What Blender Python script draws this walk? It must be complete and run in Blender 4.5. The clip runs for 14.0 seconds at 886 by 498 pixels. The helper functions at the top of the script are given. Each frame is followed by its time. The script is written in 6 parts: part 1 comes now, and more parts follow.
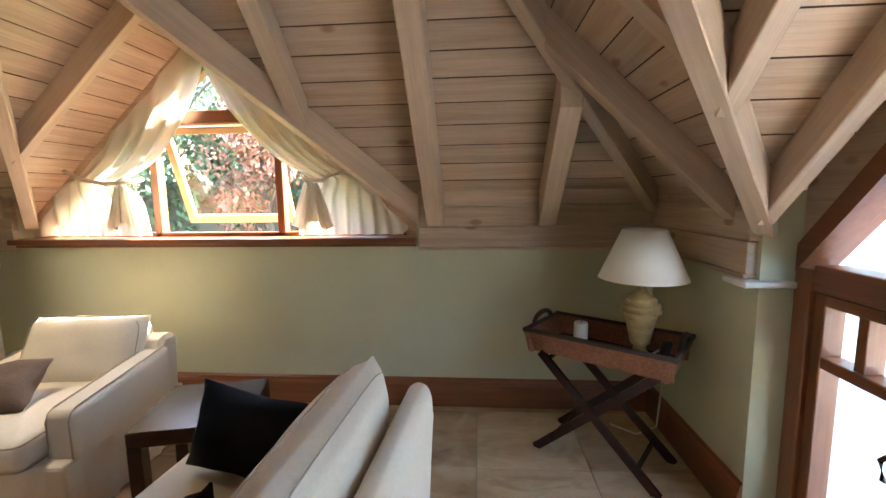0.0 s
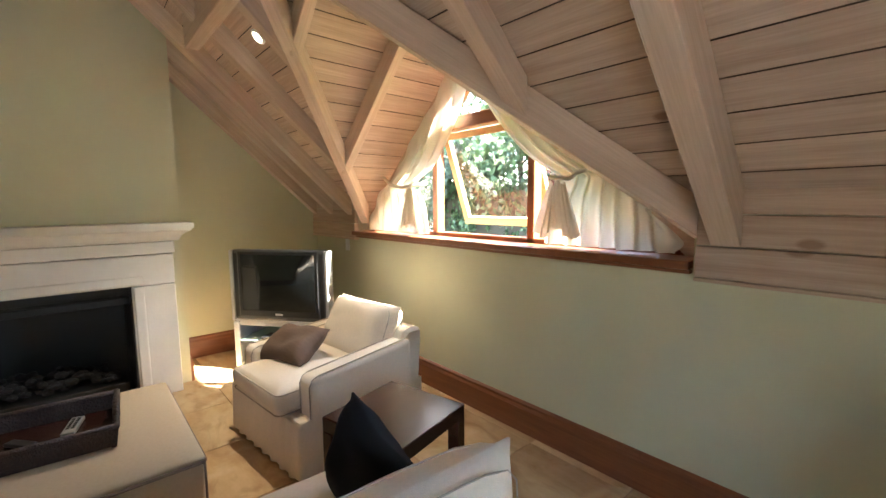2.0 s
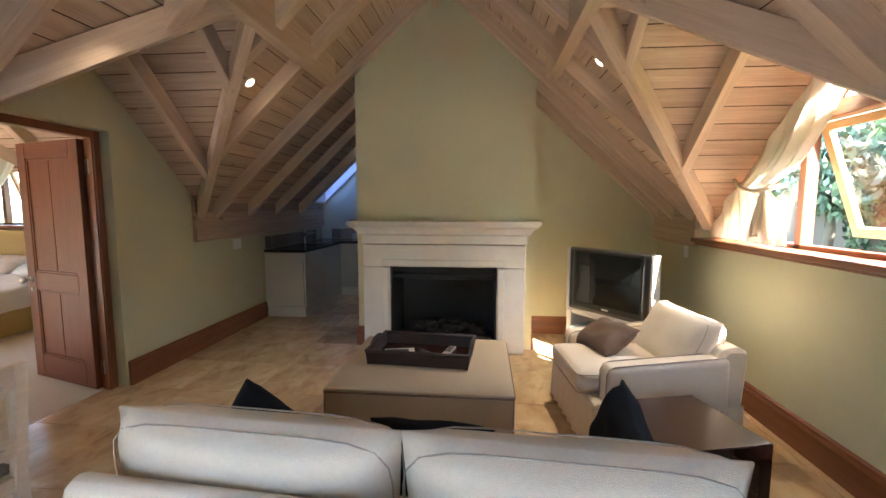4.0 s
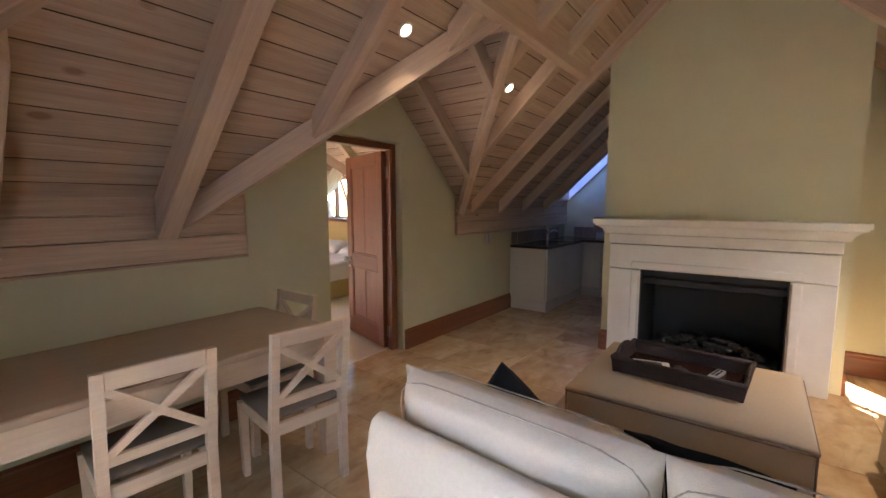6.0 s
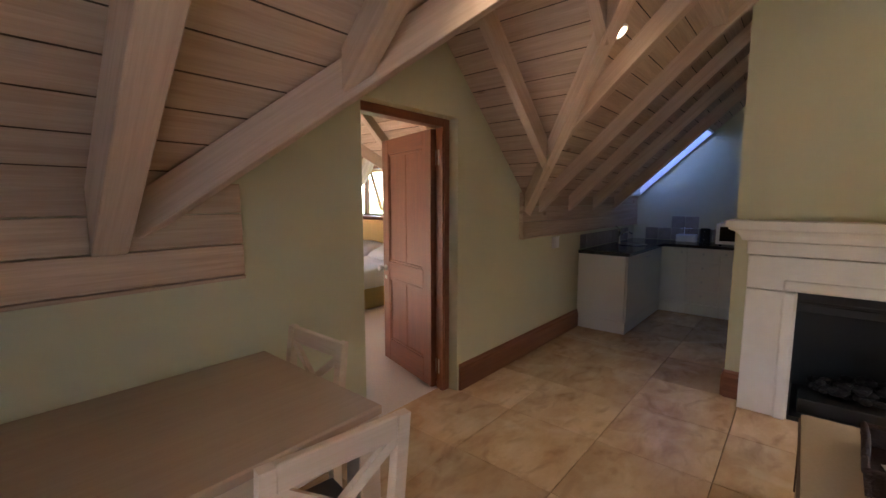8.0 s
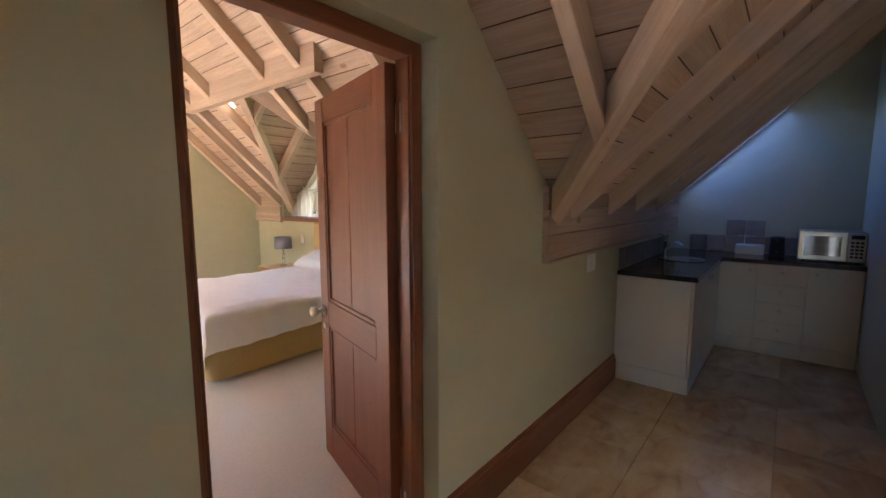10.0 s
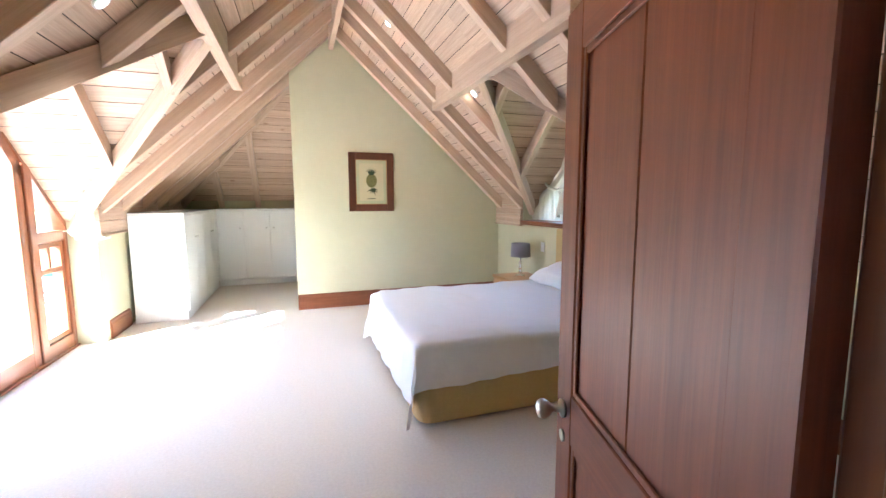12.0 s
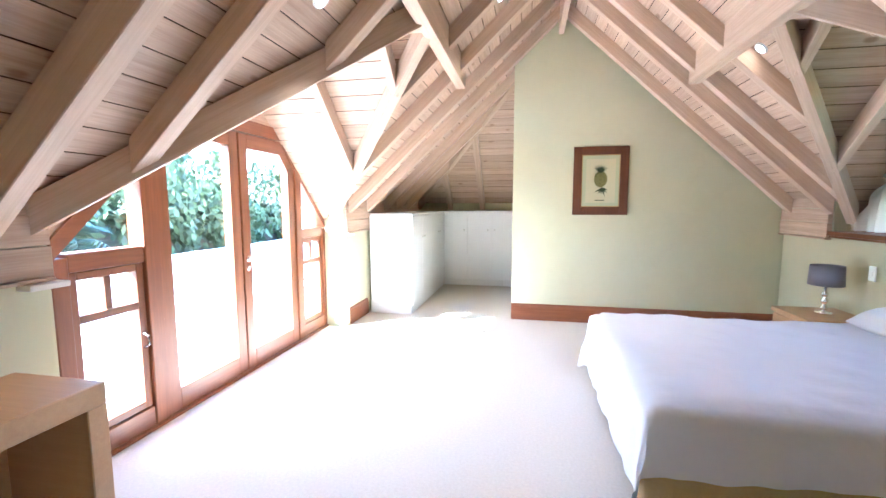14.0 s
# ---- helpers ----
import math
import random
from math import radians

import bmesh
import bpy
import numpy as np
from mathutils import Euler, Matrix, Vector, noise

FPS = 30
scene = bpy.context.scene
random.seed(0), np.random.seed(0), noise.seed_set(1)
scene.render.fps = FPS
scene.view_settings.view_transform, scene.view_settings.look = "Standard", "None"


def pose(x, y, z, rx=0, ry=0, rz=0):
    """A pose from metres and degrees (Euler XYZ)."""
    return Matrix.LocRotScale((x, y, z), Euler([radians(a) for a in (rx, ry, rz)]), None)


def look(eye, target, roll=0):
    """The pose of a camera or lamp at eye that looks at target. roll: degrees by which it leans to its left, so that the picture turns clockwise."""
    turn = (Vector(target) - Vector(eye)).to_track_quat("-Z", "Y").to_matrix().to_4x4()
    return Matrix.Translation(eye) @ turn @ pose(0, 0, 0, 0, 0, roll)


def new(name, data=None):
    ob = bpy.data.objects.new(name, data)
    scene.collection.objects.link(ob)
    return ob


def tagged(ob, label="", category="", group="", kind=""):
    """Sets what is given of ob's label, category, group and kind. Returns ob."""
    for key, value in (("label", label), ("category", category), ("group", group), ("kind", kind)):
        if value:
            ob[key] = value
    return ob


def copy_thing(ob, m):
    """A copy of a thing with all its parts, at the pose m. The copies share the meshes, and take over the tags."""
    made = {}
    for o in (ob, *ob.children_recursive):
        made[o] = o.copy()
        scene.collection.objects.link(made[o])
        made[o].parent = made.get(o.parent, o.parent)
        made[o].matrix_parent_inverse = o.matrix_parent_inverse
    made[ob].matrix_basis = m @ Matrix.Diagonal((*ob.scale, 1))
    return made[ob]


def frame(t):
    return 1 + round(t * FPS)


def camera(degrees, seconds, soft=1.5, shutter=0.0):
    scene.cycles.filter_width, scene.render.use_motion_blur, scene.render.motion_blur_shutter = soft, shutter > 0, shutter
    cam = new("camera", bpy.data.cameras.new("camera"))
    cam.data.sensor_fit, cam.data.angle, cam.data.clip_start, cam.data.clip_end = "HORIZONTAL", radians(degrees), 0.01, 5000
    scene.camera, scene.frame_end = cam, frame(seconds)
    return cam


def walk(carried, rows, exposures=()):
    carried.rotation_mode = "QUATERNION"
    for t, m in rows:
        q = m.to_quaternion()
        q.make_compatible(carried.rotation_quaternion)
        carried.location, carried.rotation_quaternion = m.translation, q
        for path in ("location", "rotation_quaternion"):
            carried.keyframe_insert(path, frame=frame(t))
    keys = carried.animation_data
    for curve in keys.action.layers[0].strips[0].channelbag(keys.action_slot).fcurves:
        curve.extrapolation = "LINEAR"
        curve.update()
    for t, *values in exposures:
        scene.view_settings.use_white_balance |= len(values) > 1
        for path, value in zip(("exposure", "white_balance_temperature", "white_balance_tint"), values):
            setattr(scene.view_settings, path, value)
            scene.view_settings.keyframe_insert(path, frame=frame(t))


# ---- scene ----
cam = camera(92.49, 14.0)
# seconds, x, y, z, yaw, pitch, roll
ROWS = [
    (0, 0.265, 0.320, 1.468, 4.50, -7.08, 0.76),
    (0.5, 0.404, 0.533, 1.451, 15.28, -6.88, 0.71),
    (1, 0.491, 0.745, 1.450, 26.54, -6.63, 0.70),
    (1.5, 0.518, 0.958, 1.429, 36.81, -6.48, 0.65),
    (2, 0.539, 1.087, 1.462, 48.87, -6.28, 0.48),
    (2.5, 0.593, 1.193, 1.474, 63.53, -6.05, 0.23),
    (3, 0.689, 1.222, 1.477, 77.55, -5.97, 0.07),
    (3.5, 0.815, 1.241, 1.487, 87.24, -5.90, -0.08),
    (4, 0.914, 1.240, 1.474, 95.49, -5.78, -0.08),
    (4.2, 0.928, 1.315, 1.476, 100.15, -5.89, -0.09),
    (6.3, 0.916, 1.085, 1.461, 128.36, -5.94, 0.07),
    (6.5, 0.878, 1.001, 1.465, 128.96, -5.93, 0.07),
    (7, 0.699, 0.800, 1.451, 130.37, -6.16, 0.05),
    (7.5, 0.508, 0.551, 1.456, 130.52, -6.29, -0.01),
    (7.7, 0.428, 0.469, 1.458, 130.41, -6.43, -0.04),
    (8.7, -0.140, -0.170, 1.460, 130.10, -6.60, 0.02),
    (9.8, -0.883, -0.481, 1.457, 129.56, -6.82, 0.09),
    (10, -0.918, -0.603, 1.463, 129.22, -6.69, 0.05),
    (10.5, -1.146, -0.840, 1.451, 134.60, -6.70, 0.05),
    (11, -1.325, -1.100, 1.468, 142.62, -6.62, -0.02),
    (11.5, -1.453, -1.299, 1.471, 151.16, -6.62, 0.18),
    (12, -1.555, -1.532, 1.468, 161.31, -6.55, 0.19),
    (12.5, -1.610, -1.708, 1.462, 168.84, -6.34, 0.13),
    (13, -1.676, -1.855, 1.463, 177.74, -6.18, 0.08),
    (13.5, -1.712, -1.954, 1.453, 185.27, -6.09, 0.13),
    (14, -1.694, -2.134, 1.444, 191.36, -5.97, 0.08),
]
EXPOSURES = [(0.0, 4.68, 6400, 5), (2.0, 4.7, 6450, 6), (4.2, 4.68, 6500, 9), (6.5, 4.55, 6850, 18), (10.0, 4.5, 6350, 15), (11.0, 4.5, 5650, 10), (12.0, 4.62, 5100, 7), (14.0, 4.78, 4800, 7)]
walk(cam, [(t, pose(x, y, z, 90 + pitch, roll, yaw)) for t, x, y, z, yaw, pitch, roll in ROWS], EXPOSURES)

# ---- light ----
SUN = Vector((1.85, 1.45, 1.75)).normalized()
world = bpy.data.worlds.new("world")
scene.world = world
world.use_nodes = True
wn = world.node_tree
sky = wn.nodes.new("ShaderNodeTexSky")
sky.sky_type = "NISHITA"
sky.sun_disc = False
sky.sun_elevation = math.asin(SUN.z)
sky.sun_rotation = math.atan2(SUN.x, SUN.y)
wn.links.new(sky.outputs[0], wn.nodes["Background"].inputs[0])
wn.nodes["Background"].inputs[1].default_value = 0.15
sun = new("sun", bpy.data.lights.new("sun", "SUN"))
sun.data.energy, sun.data.angle, sun.data.color = 5.0, radians(0.6), (1.0, 0.95, 0.87)
sun.matrix_world = look((8, 7, 9), Vector((8, 7, 9)) - SUN)


# ---- materials ----
def material(name, colour, rough=0.6, metal=0.0, grain=None, bump=0.0, bump_scale=40.0, vary=0.0, emit=None, spec=0.5, coords="Object"):
    """grain: (second colour, (sx, sy, sz), amount); vary: brightness spread from piece to piece."""
    m = bpy.data.materials.new(name)
    m.use_nodes = True
    nt = m.node_tree
    b = nt.nodes["Principled BSDF"]
    b.inputs["Base Color"].default_value = (*colour, 1)
    b.inputs["Roughness"].default_value = rough
    b.inputs["Metallic"].default_value = metal
    b.inputs["Specular IOR Level"].default_value = spec
    tc = nt.nodes.new("ShaderNodeTexCoord")
    src = tc.outputs["Object" if coords == "World" else coords]
    if coords == "World":
        gp, oi = nt.nodes.new("ShaderNodeNewGeometry"), nt.nodes.new("ShaderNodeObjectInfo")
        sc_, ad_ = nt.nodes.new("ShaderNodeVectorMath"), nt.nodes.new("ShaderNodeVectorMath")
        sc_.operation, ad_.operation = "SCALE", "ADD"
        sc_.inputs[0].default_value = (31.0, 47.0, 23.0)
        nt.links.new(oi.outputs["Random"], sc_.inputs["Scale"])
        nt.links.new(gp.outputs["Position"], ad_.inputs[0])
        nt.links.new(sc_.outputs[0], ad_.inputs[1])
        src = ad_.outputs[0]
    out = None
    if grain:
        second, scale, amount = grain
        mp = nt.nodes.new("ShaderNodeMapping")
        mp.inputs["Scale"].default_value = scale
        nt.links.new(src, mp.inputs[0])
        n1 = nt.nodes.new("ShaderNodeTexNoise")
        n1.inputs["Scale"].default_value, n1.inputs["Detail"].default_value, n1.inputs["Roughness"].default_value = 1.0, 6.0, 0.65
        nt.links.new(mp.outputs[0], n1.inputs["Vector"])
        ramp = nt.nodes.new("ShaderNodeMapRange")
        ramp.inputs[1].default_value, ramp.inputs[2].default_value = 0.32, 0.68
        ramp.inputs[3].default_value, ramp.inputs[4].default_value = 0.0, amount
        nt.links.new(n1.outputs["Fac"], ramp.inputs[0])
        mix = nt.nodes.new("ShaderNodeMix")
        mix.data_type = "RGBA"
        mix.inputs[6].default_value, mix.inputs[7].default_value = (*colour, 1), (*second, 1)
        nt.links.new(ramp.outputs[0], mix.inputs[0])
        out = mix.outputs[2]
    if vary:
        geo, inf = nt.nodes.new("ShaderNodeNewGeometry"), nt.nodes.new("ShaderNodeObjectInfo")
        add = nt.nodes.new("ShaderNodeMath")
        add.operation = "ADD"
        nt.links.new(geo.outputs["Random Per Island"], add.inputs[0])
        nt.links.new(inf.outputs["Random"], add.inputs[1])
        fr = nt.nodes.new("ShaderNodeMath")
        fr.operation = "FRACT"
        nt.links.new(add.outputs[0], fr.inputs[0])
        mr = nt.nodes.new("ShaderNodeMapRange")
        mr.inputs[3].default_value, mr.inputs[4].default_value = 1 - vary, 1 + vary
        nt.links.new(fr.outputs[0], mr.inputs[0])
        hsv = nt.nodes.new("ShaderNodeHueSaturation")
        hsv.inputs["Color"].default_value = (*colour, 1)
        if out:
            nt.links.new(out, hsv.inputs["Color"])
        nt.links.new(mr.outputs[0], hsv.inputs["Value"])
        out = hsv.outputs[0]
    if out:
        nt.links.new(out, b.inputs["Base Color"])
    if bump:
        n2 = nt.nodes.new("ShaderNodeTexNoise")
        n2.inputs["Scale"].default_value, n2.inputs["Detail"].default_value = bump_scale, 4.0
        nt.links.new(src, n2.inputs["Vector"])
        bp = nt.nodes.new("ShaderNodeBump")
        bp.inputs["Strength"].default_value, bp.inputs["Distance"].default_value = bump, 0.01
        nt.links.new(n2.outputs["Fac"], bp.inputs["Height"])
        nt.links.new(bp.outputs[0], b.inputs["Normal"])
    if emit:
        b.inputs["Emission Color"].default_value = (*emit[:3], 1)
        b.inputs["Emission Strength"].default_value = emit[3]
    return m


def wood(name, light, dark, axis, rough=0.45, vary=0.0, knots=False):
    """Wood with its grain along one axis (0 x, 1 y, 2 z), drawn out along it, with streaks and optional knots."""
    m = material(name, light, rough, vary=0.0)
    nt = m.node_tree
    b = nt.nodes["Principled BSDF"]
    tc = nt.nodes.new("ShaderNodeTexCoord")
    geo, inf = nt.nodes.new("ShaderNodeNewGeometry"), nt.nodes.new("ShaderNodeObjectInfo")
    shift = nt.nodes.new("ShaderNodeMath")
    shift.operation = "ADD"
    nt.links.new(geo.outputs["Random Per Island"], shift.inputs[0])
    nt.links.new(inf.outputs["Random"], shift.inputs[1])
    mul = nt.nodes.new("ShaderNodeVectorMath")
    mul.operation = "SCALE"
    mul.inputs[0].default_value = (13.0, 17.0, 11.0)
    nt.links.new(shift.outputs[0], mul.inputs["Scale"])
    off = nt.nodes.new("ShaderNodeVectorMath")
    off.operation = "ADD"
    nt.links.new(tc.outputs["Object"], off.inputs[0])
    nt.links.new(mul.outputs[0], off.inputs[1])
    fac = None
    for scale_long, scale_cross, weight in ((1.1, 26.0, 0.42), (5.0, 120.0, 0.30)):
        mp = nt.nodes.new("ShaderNodeMapping")
        sc = [scale_cross] * 3
        sc[axis] = scale_long
        mp.inputs["Scale"].default_value = sc
        nt.links.new(off.outputs[0], mp.inputs[0])
        n = nt.nodes.new("ShaderNodeTexNoise")
        n.inputs["Scale"].default_value, n.inputs["Detail"].default_value, n.inputs["Distortion"].default_value = 1.0, 4.0, 0.6
        nt.links.new(mp.outputs[0], n.inputs["Vector"])
        mr = nt.nodes.new("ShaderNodeMapRange")
        mr.inputs[1].default_value, mr.inputs[2].default_value, mr.inputs[4].default_value = 0.3, 0.7, weight
        nt.links.new(n.outputs["Fac"], mr.inputs[0])
        if fac is None:
            fac = mr.outputs[0]
        else:
            ad = nt.nodes.new("ShaderNodeMath")
            ad.operation = "ADD"
            nt.links.new(fac, ad.inputs[0])
            nt.links.new(mr.outputs[0], ad.inputs[1])
            fac = ad.outputs[0]
    if knots:
        mp = nt.nodes.new("ShaderNodeMapping")
        sc = [4.2] * 3
        sc[axis] = 2.2
        mp.inputs["Scale"].default_value = sc
        nt.links.new(off.outputs[0], mp.inputs[0])
        v = nt.nodes.new("ShaderNodeTexVoronoi")
        v.inputs["Scale"].default_value = 1.0
        nt.links.new(mp.outputs[0], v.inputs["Vector"])
        mr = nt.nodes.new("ShaderNodeMapRange")
        mr.inputs[1].default_value, mr.inputs[2].default_value = 0.04, 0.11
        mr.inputs[3].default_value, mr.inputs[4].default_value = 1.0, 0.0
        nt.links.new(v.outputs["Distance"], mr.inputs[0])
        ad = nt.nodes.new("ShaderNodeMath")
        ad.operation = "ADD"
        ad.use_clamp = True
        nt.links.new(fac, ad.inputs[0])
        nt.links.new(mr.outputs[0], ad.inputs[1])
        fac = ad.outputs[0]
    mix = nt.nodes.new("ShaderNodeMix")
    mix.data_type = "RGBA"
    mix.inputs[6].default_value, mix.inputs[7].default_value = (*light, 1), (*dark, 1)
    nt.links.new(fac, mix.inputs[0])
    hsv = nt.nodes.new("ShaderNodeHueSaturation")
    nt.links.new(mix.outputs[2], hsv.inputs["Color"])
    fr = nt.nodes.new("ShaderNodeMath")
    fr.operation = "FRACT"
    nt.links.new(shift.outputs[0], fr.inputs[0])
    mr = nt.nodes.new("ShaderNodeMapRange")
    mr.inputs[3].default_value, mr.inputs[4].default_value = 1 - vary, 1 + vary
    nt.links.new(fr.outputs[0], mr.inputs[0])
    nt.links.new(mr.outputs[0], hsv.inputs["Value"])
    nt.links.new(hsv.outputs[0], b.inputs["Base Color"])
    bp = nt.nodes.new("ShaderNodeBump")
    bp.inputs["Strength"].default_value, bp.inputs["Distance"].default_value = 0.12, 0.003
    nt.links.new(fac, bp.inputs["Height"])
    nt.links.new(bp.outputs[0], b.inputs["Normal"])
    return m


LIMED, LIMED_DARK = (0.63, 0.46, 0.325), (0.33, 0.20, 0.12)
PLANK_X = wood("limed pine along x", LIMED, LIMED_DARK, 0, 0.55, 0.12, True)
PLANK_Y = wood("limed pine along y", LIMED, LIMED_DARK, 1, 0.55, 0.12, True)
BEAM_X = wood("limed beam along x", (0.64, 0.47, 0.335), (0.42, 0.28, 0.18), 0, 0.55, 0.06)
BEAM_Y = wood("limed beam along y", (0.64, 0.47, 0.335), (0.42, 0.28, 0.18), 1, 0.55, 0.06)
# shade of the grooves between ceiling boards, put into their edge colour
JOINT_SHADE = material("board edge in groove shade", (0.13, 0.08, 0.05), 0.9)
ROOF = material("roof underlay", (0.05, 0.035, 0.025), 0.9)
PLASTER = material("sage plaster", (0.59, 0.555, 0.36), 0.75, grain=((0.53, 0.495, 0.31), (1.3, 1.3, 1.3), 0.7), bump=0.15, bump_scale=9)
TEAK_X = wood("red hardwood along x", (0.27, 0.095, 0.035), (0.13, 0.038, 0.014), 0, 0.38)
TEAK_Y = wood("red hardwood along y", (0.27, 0.095, 0.035), (0.13, 0.038, 0.014), 1, 0.38)
TEAK_Z = wood("red hardwood upright", (0.27, 0.095, 0.035), (0.13, 0.038, 0.014), 2, 0.38)
DOORWOOD = wood("door hardwood upright", (0.25, 0.070, 0.024), (0.11, 0.027, 0.010), 2, 0.42)
DOORWOOD_H = wood("door hardwood across", (0.25, 0.070, 0.024), (0.11, 0.027, 0.010), 0, 0.42)
TRAV = material("honed travertine", (0.72, 0.53, 0.32), 0.24, grain=((0.46, 0.28, 0.14), (1.6, 3.4, 2.0), 0.9), bump=0.05, bump_scale=30, vary=0.16, coords="World")


def veins(m, dark, scale, low, high, amount):
    """Lays darker clouds and pits of a finer scale over a material's colour."""
    nt = m.node_tree
    b = nt.nodes["Principled BSDF"]
    source = b.inputs["Base Color"].links[0].from_socket
    geo = nt.nodes.new("ShaderNodeNewGeometry")
    mp = nt.nodes.new("ShaderNodeMapping")
    mp.inputs["Scale"].default_value = scale
    n = nt.nodes.new("ShaderNodeTexNoise")
    n.inputs["Scale"].default_value, n.inputs["Detail"].default_value, n.inputs["Distortion"].default_value = 1.0, 8.0, 1.4
    mr = nt.nodes.new("ShaderNodeMapRange")
    mr.inputs[1].default_value, mr.inputs[2].default_value, mr.inputs[4].default_value = low, high, amount
    mix = nt.nodes.new("ShaderNodeMix")
    mix.data_type = "RGBA"
    mix.inputs[7].default_value = (*dark, 1)
    nt.links.new(geo.outputs["Position"], mp.inputs[0])
    nt.links.new(mp.outputs[0], n.inputs["Vector"])
    nt.links.new(n.outputs["Fac"], mr.inputs[0])
    nt.links.new(mr.outputs[0], mix.inputs[0])
    nt.links.new(source, mix.inputs[6])
    nt.links.new(mix.outputs[2], b.inputs["Base Color"])


veins(TRAV, (0.24, 0.12, 0.05), (3.4, 6.0, 4.0), 0.52, 0.76, 0.5)
veins(TRAV, (0.80, 0.67, 0.46), (2.4, 1.7, 2.0), 0.54, 0.72, 0.45)
GROUT = material("sand grout", (0.36, 0.28, 0.2), 0.9)
CARPET = material("cream carpet", (0.76, 0.70, 0.62), 0.95, grain=((0.62, 0.56, 0.48), (60, 60, 60), 0.6), bump=0.6, bump_scale=220, spec=0.1)
LIMESTONE = material("cast stone", (0.74, 0.70, 0.62), 0.6, grain=((0.66, 0.61, 0.53), (5, 5, 5), 0.7), bump=0.08, bump_scale=60)
SOOT = material("black steel", (0.012, 0.012, 0.012), 0.45)
COAL = material("grey fire pebbles", (0.016, 0.015, 0.015), 0.8, vary=0.5)
LINEN = material("cream linen", (0.78, 0.67, 0.53), 0.9, grain=((0.66, 0.58, 0.46), (70, 70, 70), 0.5), bump=0.25, bump_scale=300, spec=0.2)
SEAM = material("linen seam", (0.42, 0.35, 0.27), 0.9)
PIPING = material("brown piping", (0.16, 0.10, 0.06), 0.8)
TAUPE = material("taupe linen", (0.52, 0.40, 0.26), 0.9, grain=((0.45, 0.34, 0.21), (80, 80, 80), 0.5), bump=0.25, bump_scale=300, spec=0.2)
CHARCOAL = material("charcoal cloth", (0.012, 0.011, 0.012), 0.9, bump=0.3, bump_scale=250, spec=0.2)
MOCHA = material("mocha ribbed cloth", (0.15, 0.095, 0.065), 0.85, grain=((0.10, 0.06, 0.04), (20, 20, 160), 0.7), bump=0.3, bump_scale=120)
ESPRESSO = wood("espresso veneer", (0.045, 0.016, 0.012), (0.02, 0.007, 0.006), 0, 0.25)
WICKER = material("brown wicker", (0.36, 0.14, 0.065), 0.6, grain=((0.15, 0.055, 0.025), (60, 60, 90), 0.9), bump=0.8, bump_scale=110)
DARKTRAY = material("dark brown wicker", (0.055, 0.025, 0.016), 0.5, grain=((0.02, 0.01, 0.007), (70, 70, 90), 0.9), bump=0.8, bump_scale=110)
OAK = wood("pale washed oak", (0.70, 0.55, 0.40), (0.54, 0.41, 0.28), 0, 0.5)
OAK_TOP = wood("washed oak tabletop", (0.47, 0.34, 0.23), (0.38, 0.26, 0.165), 0, 0.4)
BEECH = wood("honey beech", (0.62, 0.38, 0.18), (0.5, 0.29, 0.13), 0, 0.4)
SEATCLOTH = material("grey seat cloth", (0.20, 0.17, 0.14), 0.9, bump=0.2, bump_scale=300)
CREAMPAINT = material("cream cabinet paint", (0.72, 0.69, 0.60), 0.45)
WHITEPAINT = material("white cabinet paint", (0.80, 0.79, 0.76), 0.45)
GRANITE = material("black granite", (0.02, 0.017, 0.016), 0.12, grain=((0.07, 0.06, 0.055), (150, 150, 150), 0.6))
STONETILE = material("tumbled stone tile", (0.33, 0.27, 0.21), 0.6, grain=((0.22, 0.18, 0.14), (12, 12, 12), 0.8), bump=0.2, bump_scale=60, vary=0.22, coords="World")
CHROME = material("chrome", (0.8, 0.8, 0.8), 0.12, 1.0)
STEEL = material("brushed steel", (0.62, 0.60, 0.56), 0.32, 1.0)
SILVER = material("silver plastic", (0.55, 0.56, 0.58), 0.35, 0.3)
GUNMETAL = material("gunmetal plastic", (0.085, 0.088, 0.092), 0.35)
SCREEN = material("dark picture tube glass", (0.010, 0.012, 0.012), 0.06)
BLACKP = material("black plastic", (0.015, 0.015, 0.016), 0.35)
WHITEP = material("white plastic", (0.80, 0.80, 0.77), 0.4)
PAPER = material("white paper", (0.78, 0.76, 0.72), 0.7)
DUVET = material("white cotton", (0.84, 0.82, 0.82), 0.85, bump=0.9, bump_scale=7, spec=0.2)
BEDBASE = material("tan bed base cloth", (0.56, 0.39, 0.17), 0.9, grain=((0.48, 0.33, 0.13), (60, 60, 60), 0.5), bump=0.2, bump_scale=250)
SHADE = material("cream lamp shade", (0.80, 0.74, 0.64), 0.9)
GREYSHADE = material("grey silk shade", (0.22, 0.20, 0.23), 0.5)
URN = material("painted cream urn", (0.52, 0.40, 0.19), 0.4, grain=((0.26, 0.16, 0.06), (11, 11, 26), 0.9))
CANDLE = material("cream wax", (0.80, 0.72, 0.58), 0.5)
BULB = material("downlight bulb", (1, 0.9, 0.75), 0.3, emit=(1.0, 0.84, 0.62, 1.6))
WHITERING = material("white metal ring", (0.8, 0.8, 0.78), 0.4)
GOLDFRAME = wood("walnut picture frame", (0.15, 0.05, 0.02), (0.06, 0.02, 0.008), 2, 0.35)
GILT = material("gilt slip", (0.45, 0.28, 0.10), 0.4, 0.6)
MOUNT = material("pale green mount", (0.46, 0.47, 0.27), 0.8)
PRINT = material("cream print paper", (0.56, 0.51, 0.30), 0.8)
INK = material("olive ink", (0.045, 0.065, 0.025), 0.8)
